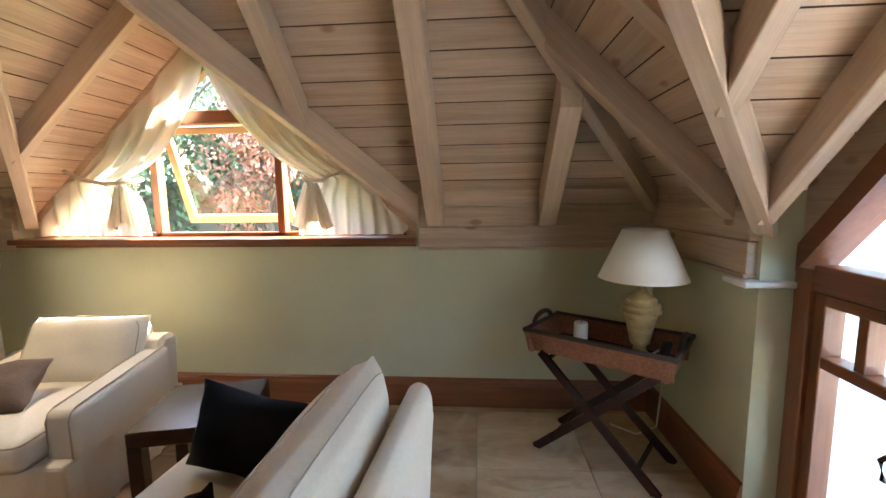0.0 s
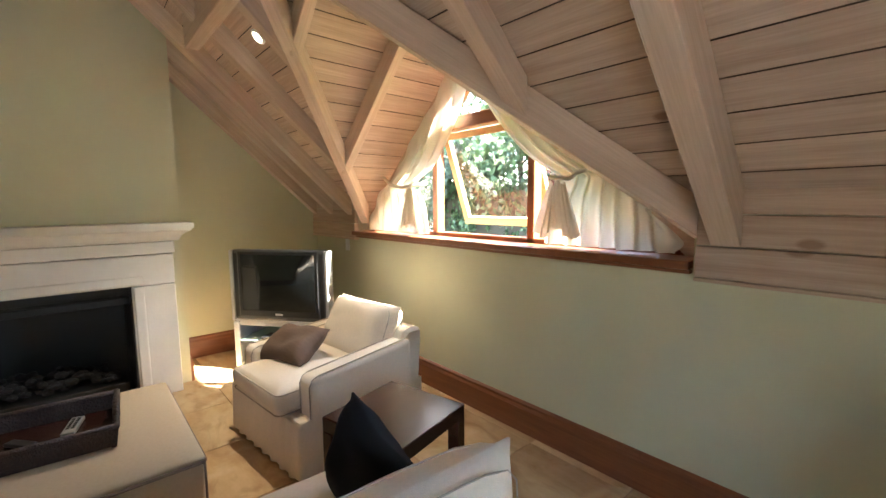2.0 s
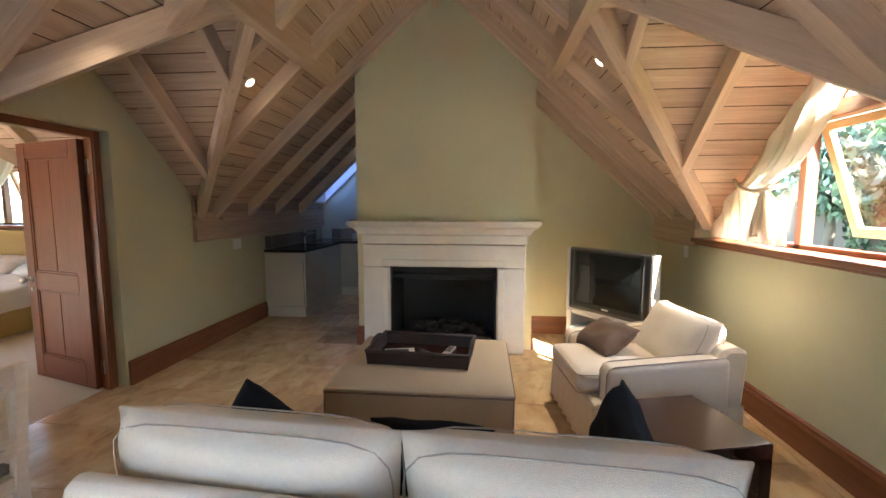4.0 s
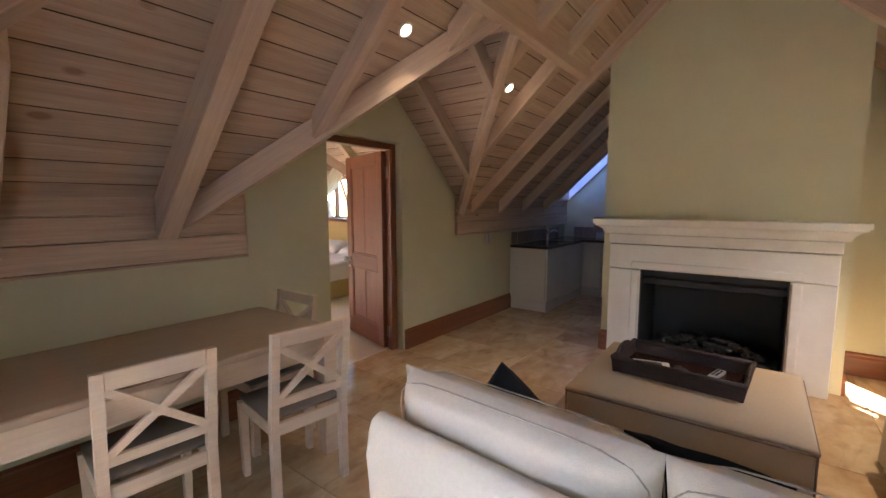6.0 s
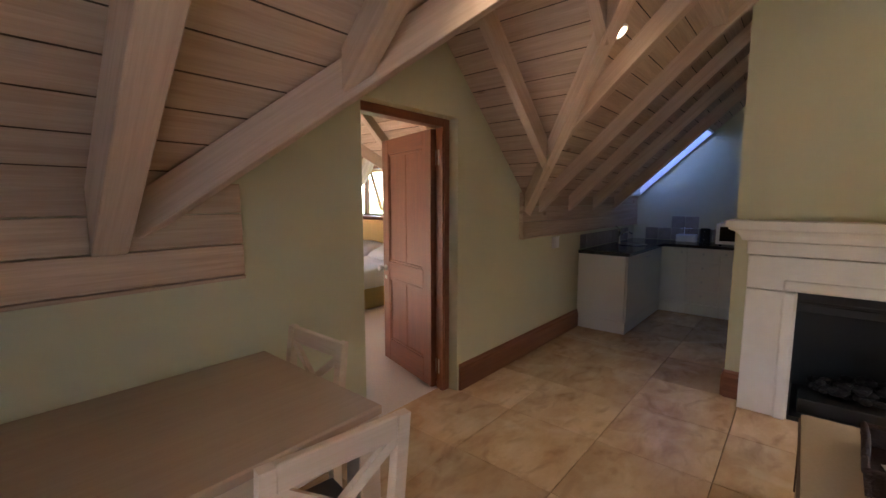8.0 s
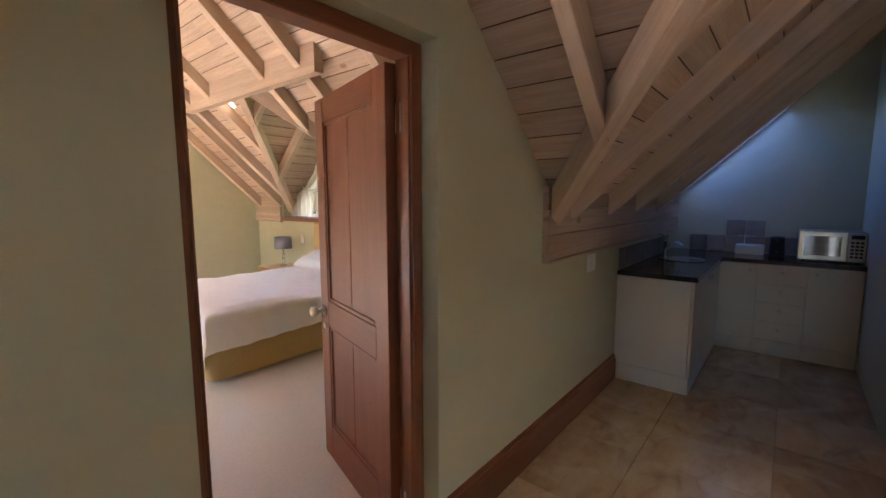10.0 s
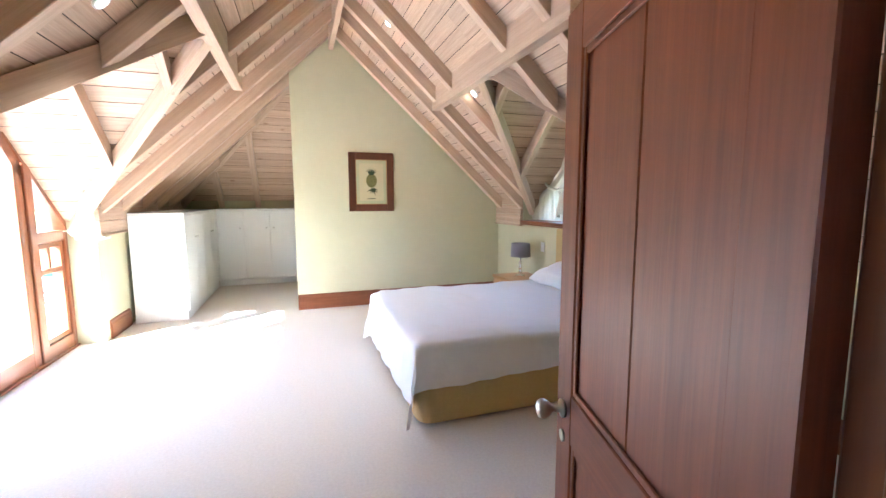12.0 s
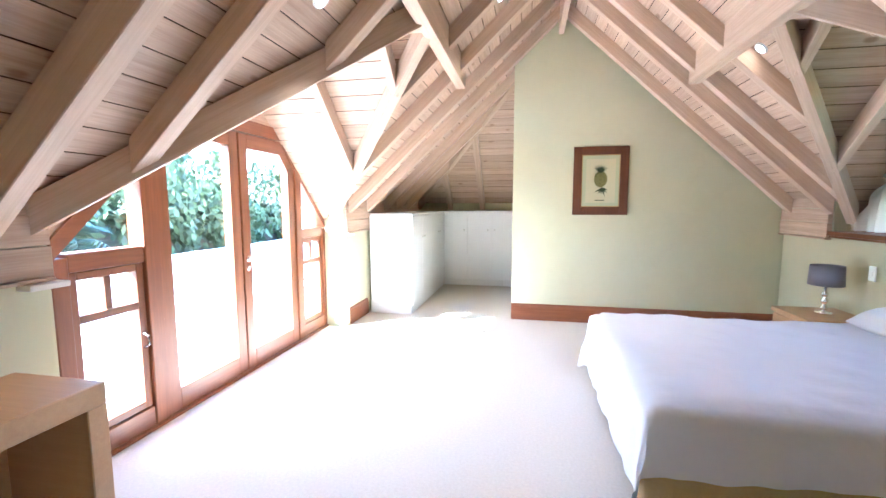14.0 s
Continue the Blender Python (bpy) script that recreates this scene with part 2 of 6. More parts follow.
INK2 = material("ochre ink", (0.24, 0.21, 0.06), 0.8, grain=((0.10, 0.10, 0.03), (70, 70, 70), 0.8))
TERRACE = material("sunlit terrace paving", (0.72, 0.69, 0.64), 0.8, grain=((0.64, 0.60, 0.54), (1.5, 1.5, 1.5), 0.6), bump=0.1, bump_scale=20)
RENDERWALL = material("white garden wall", (0.80, 0.79, 0.76), 0.8, bump=0.1, bump_scale=15)
GRASS = material("lawn", (0.09, 0.15, 0.035), 0.9, grain=((0.05, 0.09, 0.02), (3, 3, 3), 0.8), bump=0.6, bump_scale=60)
LEAF = material("green leaf", (0.085, 0.12, 0.055), 0.6, vary=0.5)
LEAF_RED = material("russet leaf", (0.22, 0.085, 0.055), 0.6, vary=0.5)
LEAF_BLUE = material("silvery palm leaf", (0.09, 0.13, 0.09), 0.5, vary=0.4)
BARK = material("bark", (0.10, 0.075, 0.055), 0.9, bump=0.6, bump_scale=20)


def cloth_thin(name, colour, through_share):
    m = bpy.data.materials.new(name)
    m.use_nodes = True
    nt = m.node_tree
    out = nt.nodes["Material Output"]
    d = nt.nodes["Principled BSDF"]
    d.inputs["Base Color"].default_value, d.inputs["Roughness"].default_value = (*colour, 1), 0.95
    tr = nt.nodes.new("ShaderNodeBsdfTranslucent")
    tr.inputs[0].default_value = (*colour, 1)
    mx = nt.nodes.new("ShaderNodeMixShader")
    mx.inputs[0].default_value = through_share
    nt.links.new(d.outputs[0], mx.inputs[1])
    nt.links.new(tr.outputs[0], mx.inputs[2])
    nt.links.new(mx.outputs[0], out.inputs[0])
    return m


CURTAIN = cloth_thin("cream curtain cloth", (0.70, 0.62, 0.50), 0.28)


def clear_glass(name="window glass", tint=(1.0, 1.0, 1.0)):
    m = bpy.data.materials.new(name)
    m.use_nodes = True
    nt = m.node_tree
    g, t = nt.nodes.new("ShaderNodeBsdfGlossy"), nt.nodes.new("ShaderNodeBsdfTransparent")
    g.inputs["Roughness"].default_value = 0.02
    t.inputs["Color"].default_value = (*tint, 1)
    mx = nt.nodes.new("ShaderNodeMixShader")
    mx.inputs[0].default_value = 0.04
    nt.links.new(t.outputs[0], mx.inputs[1])
    nt.links.new(g.outputs[0], mx.inputs[2])
    nt.links.new(mx.outputs[0], nt.nodes["Material Output"].inputs[0])
    return m


GLASS = clear_glass()
BLUEGLASS = clear_glass("blue tinted roof glass", (0.20, 0.27, 0.56))


# ---- building helpers ----
def thing(name, x, y, z, label, category, group="", kind="", rz=0):
    ob = new(name)
    ob.empty_display_size = 0.1
    ob.matrix_basis = pose(x, y, z, 0, 0, rz)
    return tagged(ob, label, category, group, kind)


def part(name, bm, mat, parent=None, label="", smooth=False):
    bmesh.ops.recalc_face_normals(bm, faces=bm.faces[:])
    me = bpy.data.meshes.new(name)
    bm.to_mesh(me)
    bm.free()
    for m in (mat if isinstance(mat, (list, tuple)) else (mat,)):
        me.materials.append(m)
    if smooth:
        me.polygons.foreach_set("use_smooth", [True] * len(me.polygons))
    ob = new(name, me)
    ob.parent = parent
    if label:
        ob["label"] = label
    return ob


def structure(name, bm, mat, label, category=""):
    return tagged(part(name, bm, mat), label, category or name.split("_")[0], kind="structure")


def box(x0, x1, y0, y1, z0, z1, bevel=0.0, seg=1, bm=None):
    """A box; bevelled when on its own."""
    own = bm is None
    if own:
        bm = bmesh.new()
    v = [bm.verts.new((x, y, z)) for x in (x0, x1) for y in (y0, y1) for z in (z0, z1)]
    for f in ((0, 1, 3, 2), (4, 6, 7, 5), (0, 4, 5, 1), (2, 3, 7, 6), (0, 2, 6, 4), (1, 5, 7, 3)):
        bm.faces.new([v[i] for i in f])
    if own and bevel:
        bmesh.ops.bevel(bm, geom=bm.edges[:], offset=bevel, segments=seg, affect="EDGES", profile=0.5)
    return bm


def prism(points, axis, a, b, bm=None, bevel=0.0):
    """A polygon extruded along one axis from a to b. points: the other two coordinates in x, y, z order."""
    bm = bm or bmesh.new()

    def at(p, c):
        q = list(p)
        q.insert(axis, c)
        return bm.verts.new(q)
    lo, hi = [at(p, a) for p in points], [at(p, b) for p in points]
    bm.faces.new(lo)
    bm.faces.new(hi[::-1])
    for i in range(len(points)):
        j = (i + 1) % len(points)
        bm.faces.new((lo[i], lo[j], hi[j], hi[i]))
    if bevel:
        bmesh.ops.bevel(bm, geom=bm.edges[:], offset=bevel, segments=1, affect="EDGES")
    return bm


def lathe(profile, seg=28, bm=None, cx=0, cy=0):
    """A turned shape from (radius, height) pairs."""
    bm = bm or bmesh.new()
    rings = []
    for r, z in profile:
        rings.append([bm.verts.new((cx + r * math.cos(2 * math.pi * k / seg), cy + r * math.sin(2 * math.pi * k / seg), z)) for k in range(seg)])
    for a, b in zip(rings, rings[1:]):
        for k in range(seg):
            bm.faces.new((a[k], a[(k + 1) % seg], b[(k + 1) % seg], b[k]))
    bm.faces.new(rings[0][::-1])
    bm.faces.new(rings[-1])
    return bm


def bar(p, q, w, h, bm=None, bevel=0.0):
    """A straight bar of section w x h from p to q."""
    own = bm is None
    bm = bm or bmesh.new()
    p, q = Vector(p), Vector(q)
    d = (q - p).normalized()
    side = d.cross(Vector((0, 0, 1)))
    side = side.normalized() if side.length > 1e-4 else Vector((1, 0, 0))
    up = side.cross(d)
    v = []
    for c in (p, q):
        for a, b in ((-1, -1), (1, -1), (1, 1), (-1, 1)):
            v.append(bm.verts.new(c + side * (a * w / 2) + up * (b * h / 2)))
    for f in ((0, 1, 2, 3), (7, 6, 5, 4), (0, 4, 5, 1), (1, 5, 6, 2), (2, 6, 7, 3), (3, 7, 4, 0)):
        bm.faces.new([v[i] for i in f])
    if own and bevel:
        bmesh.ops.bevel(bm, geom=bm.edges[:], offset=bevel, segments=1, affect="EDGES")
    return bm


def tube(points, r, seg=8, bm=None):
    """A round tube along points."""
    bm = bm or bmesh.new()
    pts = [Vector(p) for p in points]
    rings = []
    for i, p in enumerate(pts):
        d = (pts[min(i + 1, len(pts) - 1)] - pts[max(i - 1, 0)]).normalized()
        a = d.cross(Vector((0, 0, 1)))
        a = a.normalized() if a.length > 1e-3 else Vector((1, 0, 0))
        b = d.cross(a)
        rings.append([bm.verts.new(p + r * (math.cos(2 * math.pi * k / seg) * a + math.sin(2 * math.pi * k / seg) * b)) for k in range(seg)])
    for a, b in zip(rings, rings[1:]):
        for k in range(seg):
            bm.faces.new((a[k], a[(k + 1) % seg], b[(k + 1) % seg], b[k]))
    bm.faces.new(rings[0])
    bm.faces.new(rings[-1][::-1])
    return bm


def pillow(w, h, t, n=14, pinch=0.35, seed=0, lump=0.01):
    """A stuffed cushion standing in the xz plane, w wide, h high, t thick, its foot at z 0."""
    bm = bmesh.new()
    sides = []
    for s in (1, -1):
        grid = []
        for i in range(n + 1):
            row = []
            for j in range(n + 1):
                u, v = 2 * i / n - 1, 2 * j / n - 1
                f = max(0.0, (1 - u ** 4) * (1 - v ** 4)) ** 0.5
                bulge = t / 2 * f
                k = 1 - pinch * 0.12 * (1 - abs(u * v)) * max(abs(u), abs(v)) ** 3
                nz = lump * noise.noise((u * 1.7 + seed, v * 1.7, s + seed)) * f
                row.append(bm.verts.new((u * w / 2 * k, s * (bulge + 0.004) + nz, h / 2 + v * h / 2 * k)))
            grid.append(row)
        sides.append(grid)
        for i in range(n):
            for j in range(n):
                q = (grid[i][j], grid[i + 1][j], grid[i + 1][j + 1], grid[i][j + 1])
                bm.faces.new(q if s < 0 else q[::-1])
    a, b = sides
    rim = [(i, 0) for i in range(n)] + [(n, j) for j in range(n)] + [(i, n) for i in range(n, 0, -1)] + [(0, j) for j in range(n, 0, -1)]
    for k in range(len(rim)):
        (i, j), (p, q) = rim[k], rim[(k + 1) % len(rim)]
        bm.faces.new((a[i][j], a[p][q], b[p][q], b[i][j]))
    return bm


def slab_cushion(x0, x1, y0, y1, z0, z1, puff=0.03, n=12, r=0.04):
    """A boxed seat cushion with a soft crown and rounded rim."""
    bm = bmesh.new()

    def ring(z, inset):
        pts = []
        for k in range(4 * n):
            e, u = divmod(k, n)
            u = u / n
            c = ((x0 + inset, y0 + inset), (x1 - inset, y0 + inset), (x1 - inset, y1 - inset), (x0 + inset, y1 - inset))
            p, q = c[e], c[(e + 1) % 4]
            pts.append((p[0] + (q[0] - p[0]) * u, p[1] + (q[1] - p[1]) * u, z))
        return pts
    levels = [(z0, r), (z0 + 0.3 * (z1 - z0), 0.004), (z0 + 0.75 * (z1 - z0), 0.0), (z1 - 0.2 * r, 0.25 * r), (z1 + puff * 0.25, r)]
    rings = [[bm.verts.new(p) for p in ring(z, i)] for z, i in levels]
    for a, b in zip(rings, rings[1:]):
        m = len(a)
        for k in range(m):
            bm.faces.new((a[k], a[(k + 1) % m], b[(k + 1) % m], b[k]))
    prev = rings[-1]
    for s, hgt in ((0.8, 0.6), (0.5, 0.9), (0.2, 1.0)):
        cx, cy = (x0 + x1) / 2, (y0 + y1) / 2
        cur = [bm.verts.new((cx + (v.co.x - cx) * s, cy + (v.co.y - cy) * s, z1 + puff * hgt)) for v in rings[-1]]
        for k in range(len(cur)):
            bm.faces.new((prev[k], prev[(k + 1) % len(cur)], cur[(k + 1) % len(cur)], cur[k]))
        prev = cur
    bm.faces.new(prev)
    bm.faces.new(rings[0][::-1])
    return bm


# ---- the plan: living room north, bedroom south ----
N, S, E, W, WK = 3.16, -1.645, 1.42, -4.00, -6.45      # living room walls; WK: kitchen corner
BN, BS, BE, BW, BA = -1.795, -7.48, 0.41, -4.47, -10.10  # bedroom walls; BA: end of the wardrobe corner
BG0, BG1 = -6.74, -3.62                                # the bedroom's glazed opening
ALC = -1.50                                            # edge of the bedroom's end wall
RIDGE_Y, RIDGE_X = (N + S) / 2, (BE + BW) / 2
HL, HB = (N - S) / 2, (BE - BW) / 2
PITCH, ZS, ZP, FASCIA = 0.93, 1.31, 1.47, 1.13
CH0, CH1, CHX = -0.07, 1.735, -3.40                     # chimney breast


def clip(poly, n, c):
    """The part of a convex plan polygon where n . p <= c."""
    out = []
    for i, p in enumerate(poly):
        q = poly[(i + 1) % len(poly)]
        a, b = n[0] * p[0] + n[1] * p[1] - c, n[0] * q[0] + n[1] * q[1] - c
        if a <= 0:
            out.append(p)
        if a * b < 0:
            t = a / (a - b)
            out.append((p[0] + t * (q[0] - p[0]), p[1] + t * (q[1] - p[1])))
    return out


def slope(bm, roof, poly, foot, inward, holes=()):
    """Boards on a roof slope over a plan polygon. The slope starts at height ZP on the line through foot and rises along inward."""
    step, gap, thick = 0.105, 0.0022, 0.014

    def z(p):
        return ZP + PITCH * ((p[0] - foot[0]) * inward[0] + (p[1] - foot[1]) * inward[1])
    s_all = [(p[0] - foot[0]) * inward[0] + (p[1] - foot[1]) * inward[1] for p in poly]
    base = foot[0] * inward[0] + foot[1] * inward[1]
    k = math.floor(min(s_all) / step)
    while k * step < max(s_all):
        strip = clip(clip(poly, inward, base + (k + 1) * step - gap), (-inward[0], -inward[1]), -(base + k * step + gap))
        if len(strip) >= 3:
            lo = [bm.verts.new((p[0], p[1], z(p))) for p in strip]
            up = (-inward[0] * PITCH * 0.53, -inward[1] * PITCH * 0.53)
            hi = [bm.verts.new((p[0] + up[0] * thick, p[1] + up[1] * thick, z(p) + 0.53 * thick)) for p in strip]
            bm.faces.new(lo)
            for i in range(len(lo)):
                j = (i + 1) % len(lo)
                # board sides coloured dark to stand in for groove shade
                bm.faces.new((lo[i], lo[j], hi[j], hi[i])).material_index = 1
        k += 1
    lo = [roof.verts.new((p[0], p[1], z(p) + thick)) for p in poly]
    hi = [roof.verts.new((p[0], p[1], z(p) + 0.12)) for p in poly]
    roof.faces.new(lo)
    roof.faces.new(hi[::-1])
    for i in range(len(lo)):
        j = (i + 1) % len(lo)
        roof.faces.new((lo[i], lo[j], hi[j], hi[i]))


OUT = 0.42  # how far the slopes run out past the wall line
cx, cy, rf = bmesh.new(), bmesh.new(), bmesh.new()  # boards along x, boards along y, roof sheet

# dormers: centre along the wall and half width
DN_C, DN_H = -1.555, 1.415
WIN_C, WIN_H = -1.63, 1.49                             # the window and its sill under the north dormer
DS_C, DS_H = -1.68, 1.49
DE_C, DE_H = RIDGE_Y, 1.37
BD_C, BD_H = -5.10, 1.40
WIN2_C = -5.20
BDE_C, BDE_H = -5.04, 1.48

# living room, north slope
slope(cx, rf, [(W, N + OUT), (DN_C - DN_H - OUT, N + OUT), (DN_C, N - DN_H), (DN_C, RIDGE_Y), (W, RIDGE_Y)], (0, N), (0, -1))
slope(cx, rf, [(DN_C, N - DN_H), (DN_C + DN_H + OUT, N + OUT), (E + OUT, N + OUT), (E - HL, RIDGE_Y), (DN_C, RIDGE_Y)], (0, N), (0, -1))
# north dormer
slope(cy, rf, [(DN_C - DN_H - OUT, N + OUT), (DN_C, N - DN_H), (DN_C, N + OUT)], (DN_C - DN_H, 0), (1, 0))
slope(cy, rf, [(DN_C + DN_H + OUT, N + OUT), (DN_C, N - DN_H), (DN_C, N + OUT)], (DN_C + DN_H, 0), (-1, 0))
# living room, south slope; the kitchen part leaves room for the roof window
SKY = (-6.43, -5.98, 0.06, 0.96)  # x from, x to, plan distance from the wall
slope(cx, rf, [(SKY[1], S - 0.14), (DS_C - DS_H - 0.14, S - 0.14), (DS_C, S + DS_H), (DS_C, RIDGE_Y), (SKY[1], RIDGE_Y)], (0, S), (0, 1))
slope(cx, rf, [(WK, S - 0.14), (SKY[1], S - 0.14), (SKY[1], S + SKY[2]), (WK, S + SKY[2])], (0, S), (0, 1))
slope(cx, rf, [(WK, S + SKY[3]), (SKY[1], S + SKY[3]), (SKY[1], RIDGE_Y), (WK, RIDGE_Y)], (0, S), (0, 1))
slope(cx, rf, [(WK, S + SKY[2]), (SKY[0], S + SKY[2]), (SKY[0], S + SKY[3]), (WK, S + SKY[3])], (0, S), (0, 1))
slope(cx, rf, [(DS_C, S + DS_H), (DS_C + DS_H + 0.14, S - 0.14), (E + 0.14, S - 0.14), (E - HL, RIDGE_Y), (DS_C, RIDGE_Y)], (0, S), (0, 1))
# the small gable over the bedroom door
slope(cy, rf, [(DS_C - DS_H, S), (DS_C, S + DS_H), (DS_C, S)], (DS_C - DS_H, 0), (1, 0))
slope(cy, rf, [(DS_C + DS_H, S), (DS_C, S + DS_H), (DS_C, S)], (DS_C + DS_H, 0), (-1, 0))
# living room, hipped east end with its dormer
slope(cy, rf, [(E + OUT, N + OUT), (E + OUT, DE_C + DE_H + OUT), (E - DE_H, DE_C), (E - HL, DE_C)], (E, 0), (-1, 0))
slope(cy, rf, [(E + OUT, S - OUT), (E + OUT, DE_C - DE_H - OUT), (E - DE_H, DE_C), (E - HL, DE_C)], (E, 0), (-1, 0))
slope(cx, rf, [(E + OUT, DE_C + DE_H + OUT), (E - DE_H, DE_C), (E + OUT, DE_C)], (0, DE_C + DE_H), (0, -1))
slope(cx, rf, [(E + OUT, DE_C - DE_H - OUT), (E - DE_H, DE_C), (E + OUT, DE_C)], (0, DE_C - DE_H), (0, 1))
# bedroom, east slope
B0 = BN + 0.02
slope(cy, rf, [(BE + OUT, B0), (BE + OUT, BDE_C + BDE_H + OUT), (BE - BDE_H, BDE_C), (RIDGE_X, BDE_C), (RIDGE_X, B0)], (BE, 0), (-1, 0))
slope(cy, rf, [(BE + OUT, BDE_C - BDE_H - OUT), (BE - BDE_H, BDE_C), (RIDGE_X, BDE_C), (RIDGE_X, BA + HB), (BE + OUT, BA - OUT)], (BE, 0), (-1, 0))
slope(cx, rf, [(BE + OUT, BDE_C + BDE_H + OUT), (BE - BDE_H, BDE_C), (BE + OUT, BDE_C)], (0, BDE_C + BDE_H), (0, -1))
slope(cx, rf, [(BE + OUT, BDE_C - BDE_H - OUT), (BE - BDE_H, BDE_C), (BE + OUT, BDE_C)], (0, BDE_C - BDE_H), (0, 1))
# wardrobe corner, hipped end
slope(cx, rf, [(BE + OUT, BA - OUT), (RIDGE_X, BA + HB), (RIDGE_X, BA - OUT)], (0, BA), (0, 1))
# bedroom, west slope
slope(cy, rf, [(BW - OUT, B0), (BW - OUT, BD_C + BD_H + OUT), (BW + BD_H, BD_C), (RIDGE_X, BD_C), (RIDGE_X, B0)], (BW, 0), (1, 0))
slope(cy, rf, [(BW - OUT, BD_C - BD_H - OUT), (BW + BD_H, BD_C), (RIDGE_X, BD_C), (RIDGE_X, BS), (BW - OUT, BS)], (BW, 0), (1, 0))
slope(cx, rf, [(BW - OUT, BD_C + BD_H + OUT), (BW + BD_H, BD_C), (BW - OUT, BD_C)], (0, BD_C + BD_H), (0, -1))
slope(cx, rf, [(BW - OUT, BD_C - BD_H - OUT), (BW + BD_H, BD_C), (BW - OUT, BD_C)], (0, BD_C - BD_H), (0, 1))
structure("ceiling_1", cx, [PLANK_X, JOINT_SHADE], "limed pine tongue-and-groove boards on the slopes", "ceiling")
structure("ceiling_2", cy, [PLANK_Y, JOINT_SHADE], "limed pine tongue-and-groove boards on the side slopes", "ceiling")
structure("roof", rf, ROOF, "dark roof sheeting behind the ceiling boards", "roof")

# ---- roof timbers ----
frame_l = thing("roof_frame", -1.5, 0.9, 0, "limed pine rafters, valleys and headers under the slopes", "roof frame", kind="structure")
frame_b = thing("roof_frame", -1.9, -4.5, 0, "pale limed rafters, valleys and headers over the bedroom", "roof frame", kind="structure")


def timber(name, bm, mat, parent):
    ob = part(name, bm, mat, parent)
    ob.matrix_parent_inverse = parent.matrix_basis.inverted()
    return ob


def rafter(parent, foot, way, length, start=0.04, w=0.09, diag=False, name="rafter", drop=0.0):
    """A rafter from the wall line upward; way is a unit step in plan; diag for valleys and hips."""
    k = PITCH / math.sqrt(2) if diag else PITCH
    side = Vector((-way[1], way[0], 0)) * (w / 2)
    zs, zp = ZS - drop, ZP
    prof = [(start, zs + k * start), (length, zs + k * length), (length, zp + k * length), (start, zp + k * start)]
    bm = bmesh.new()
    a = [bm.verts.new(Vector((foot[0] + way[0] * s, foot[1] + way[1] * s, z)) + side) for s, z in prof]
    b = [bm.verts.new(Vector((foot[0] + way[0] * s, foot[1] + way[1] * s, z)) - side) for s, z in prof]
    bm.faces.new(a)
    bm.faces.new(b[::-1])
    for i in range(len(a)):
        j = (i + 1) % len(a)
        bm.faces.new((a[i], a[j], b[j], b[i]))
    bmesh.ops.bevel(bm, geom=bm.edges[:], offset=0.004, segments=1, affect="EDGES")
    run = Vector((way[0], way[1], k)).normalized()
    flank = side.normalized()
    m = Matrix((run, flank, run.cross(flank))).transposed().to_4x4()
    m.translation = Vector((foot[0], foot[1], ZS))
    bm.transform(m.inverted())
    ob = timber(name, bm, BEAM_X, parent)
    ob.matrix_basis = m
    return ob


R2 = math.sqrt(0.5)


def dormer_frame(parent, wall, centre, half, inward, jacks=(0.41, 1.05), gable_at=-0.1):
    """Valleys, dormer rafters, dormer ridge and header. wall: its coordinate; inward: unit plan step; centre along the wall."""
    along = (abs(inward[1]), abs(inward[0]))

    def P(s, d):  # along the wall from the centre, inwards
        return (along[0] * (centre + s) + abs(inward[0]) * wall + inward[0] * d, along[1] * (centre + s) + abs(inward[1]) * wall + inward[1] * d)
    for sg in (-1, 1):
        way = (inward[0] * R2 - sg * along[0] * R2, inward[1] * R2 - sg * along[1] * R2)
        rafter(parent, P(sg * half, 0), way, (half - 0.09) / R2, w=0.075, diag=True, name="valley_rafter", start=-0.05, drop=0.01)
        for j in jacks:
            rafter(parent, P(sg * half, j), (-sg * along[0], -sg * along[1]), half, start=j + 0.02, w=0.065, name="dormer_rafter", drop=0.02)
    zt = ZP + PITCH * half
    p, q = P(0, gable_at), P(0, half - 0.11)
    bm = box(min(p[0], q[0]) - 0.03 * along[0], max(p[0], q[0]) + 0.03 * along[0], min(p[1], q[1]) - 0.03 * along[1], max(p[1], q[1]) + 0.03 * along[1], zt - 0.24, zt, 0.003)
    timber("dormer_ridge", bm, BEAM_X if along[1] else BEAM_Y, parent)
    a, b = P(-half + 0.05, half - 0.06), P(half - 0.05, half - 0.06)
    zh = ZS + PITCH * half - 0.095
    bm = box(min(a[0], b[0]) - 0.045 * along[1], max(a[0], b[0]) + 0.045 * along[1], min(a[1], b[1]) - 0.045 * along[0], max(a[1], b[1]) + 0.045 * along[0], zh, zh + 0.34, 0.004)
    timber("header", bm, BEAM_X if along[0] else BEAM_Y, parent)


dormer_frame(frame_l, N, DN_C, DN_H, (0, -1))
dormer_frame(frame_l, S, DS_C, DS_H, (0, 1))
dormer_frame(frame_l, E, DE_C, DE_H, (-1, 0), jacks=(0.03, 0.41, 1.05))
dormer_frame(frame_b, BE, BDE_C, BDE_H, (-1, 0))
dormer_frame(frame_b, BW, BD_C, BD_H, (1, 0))
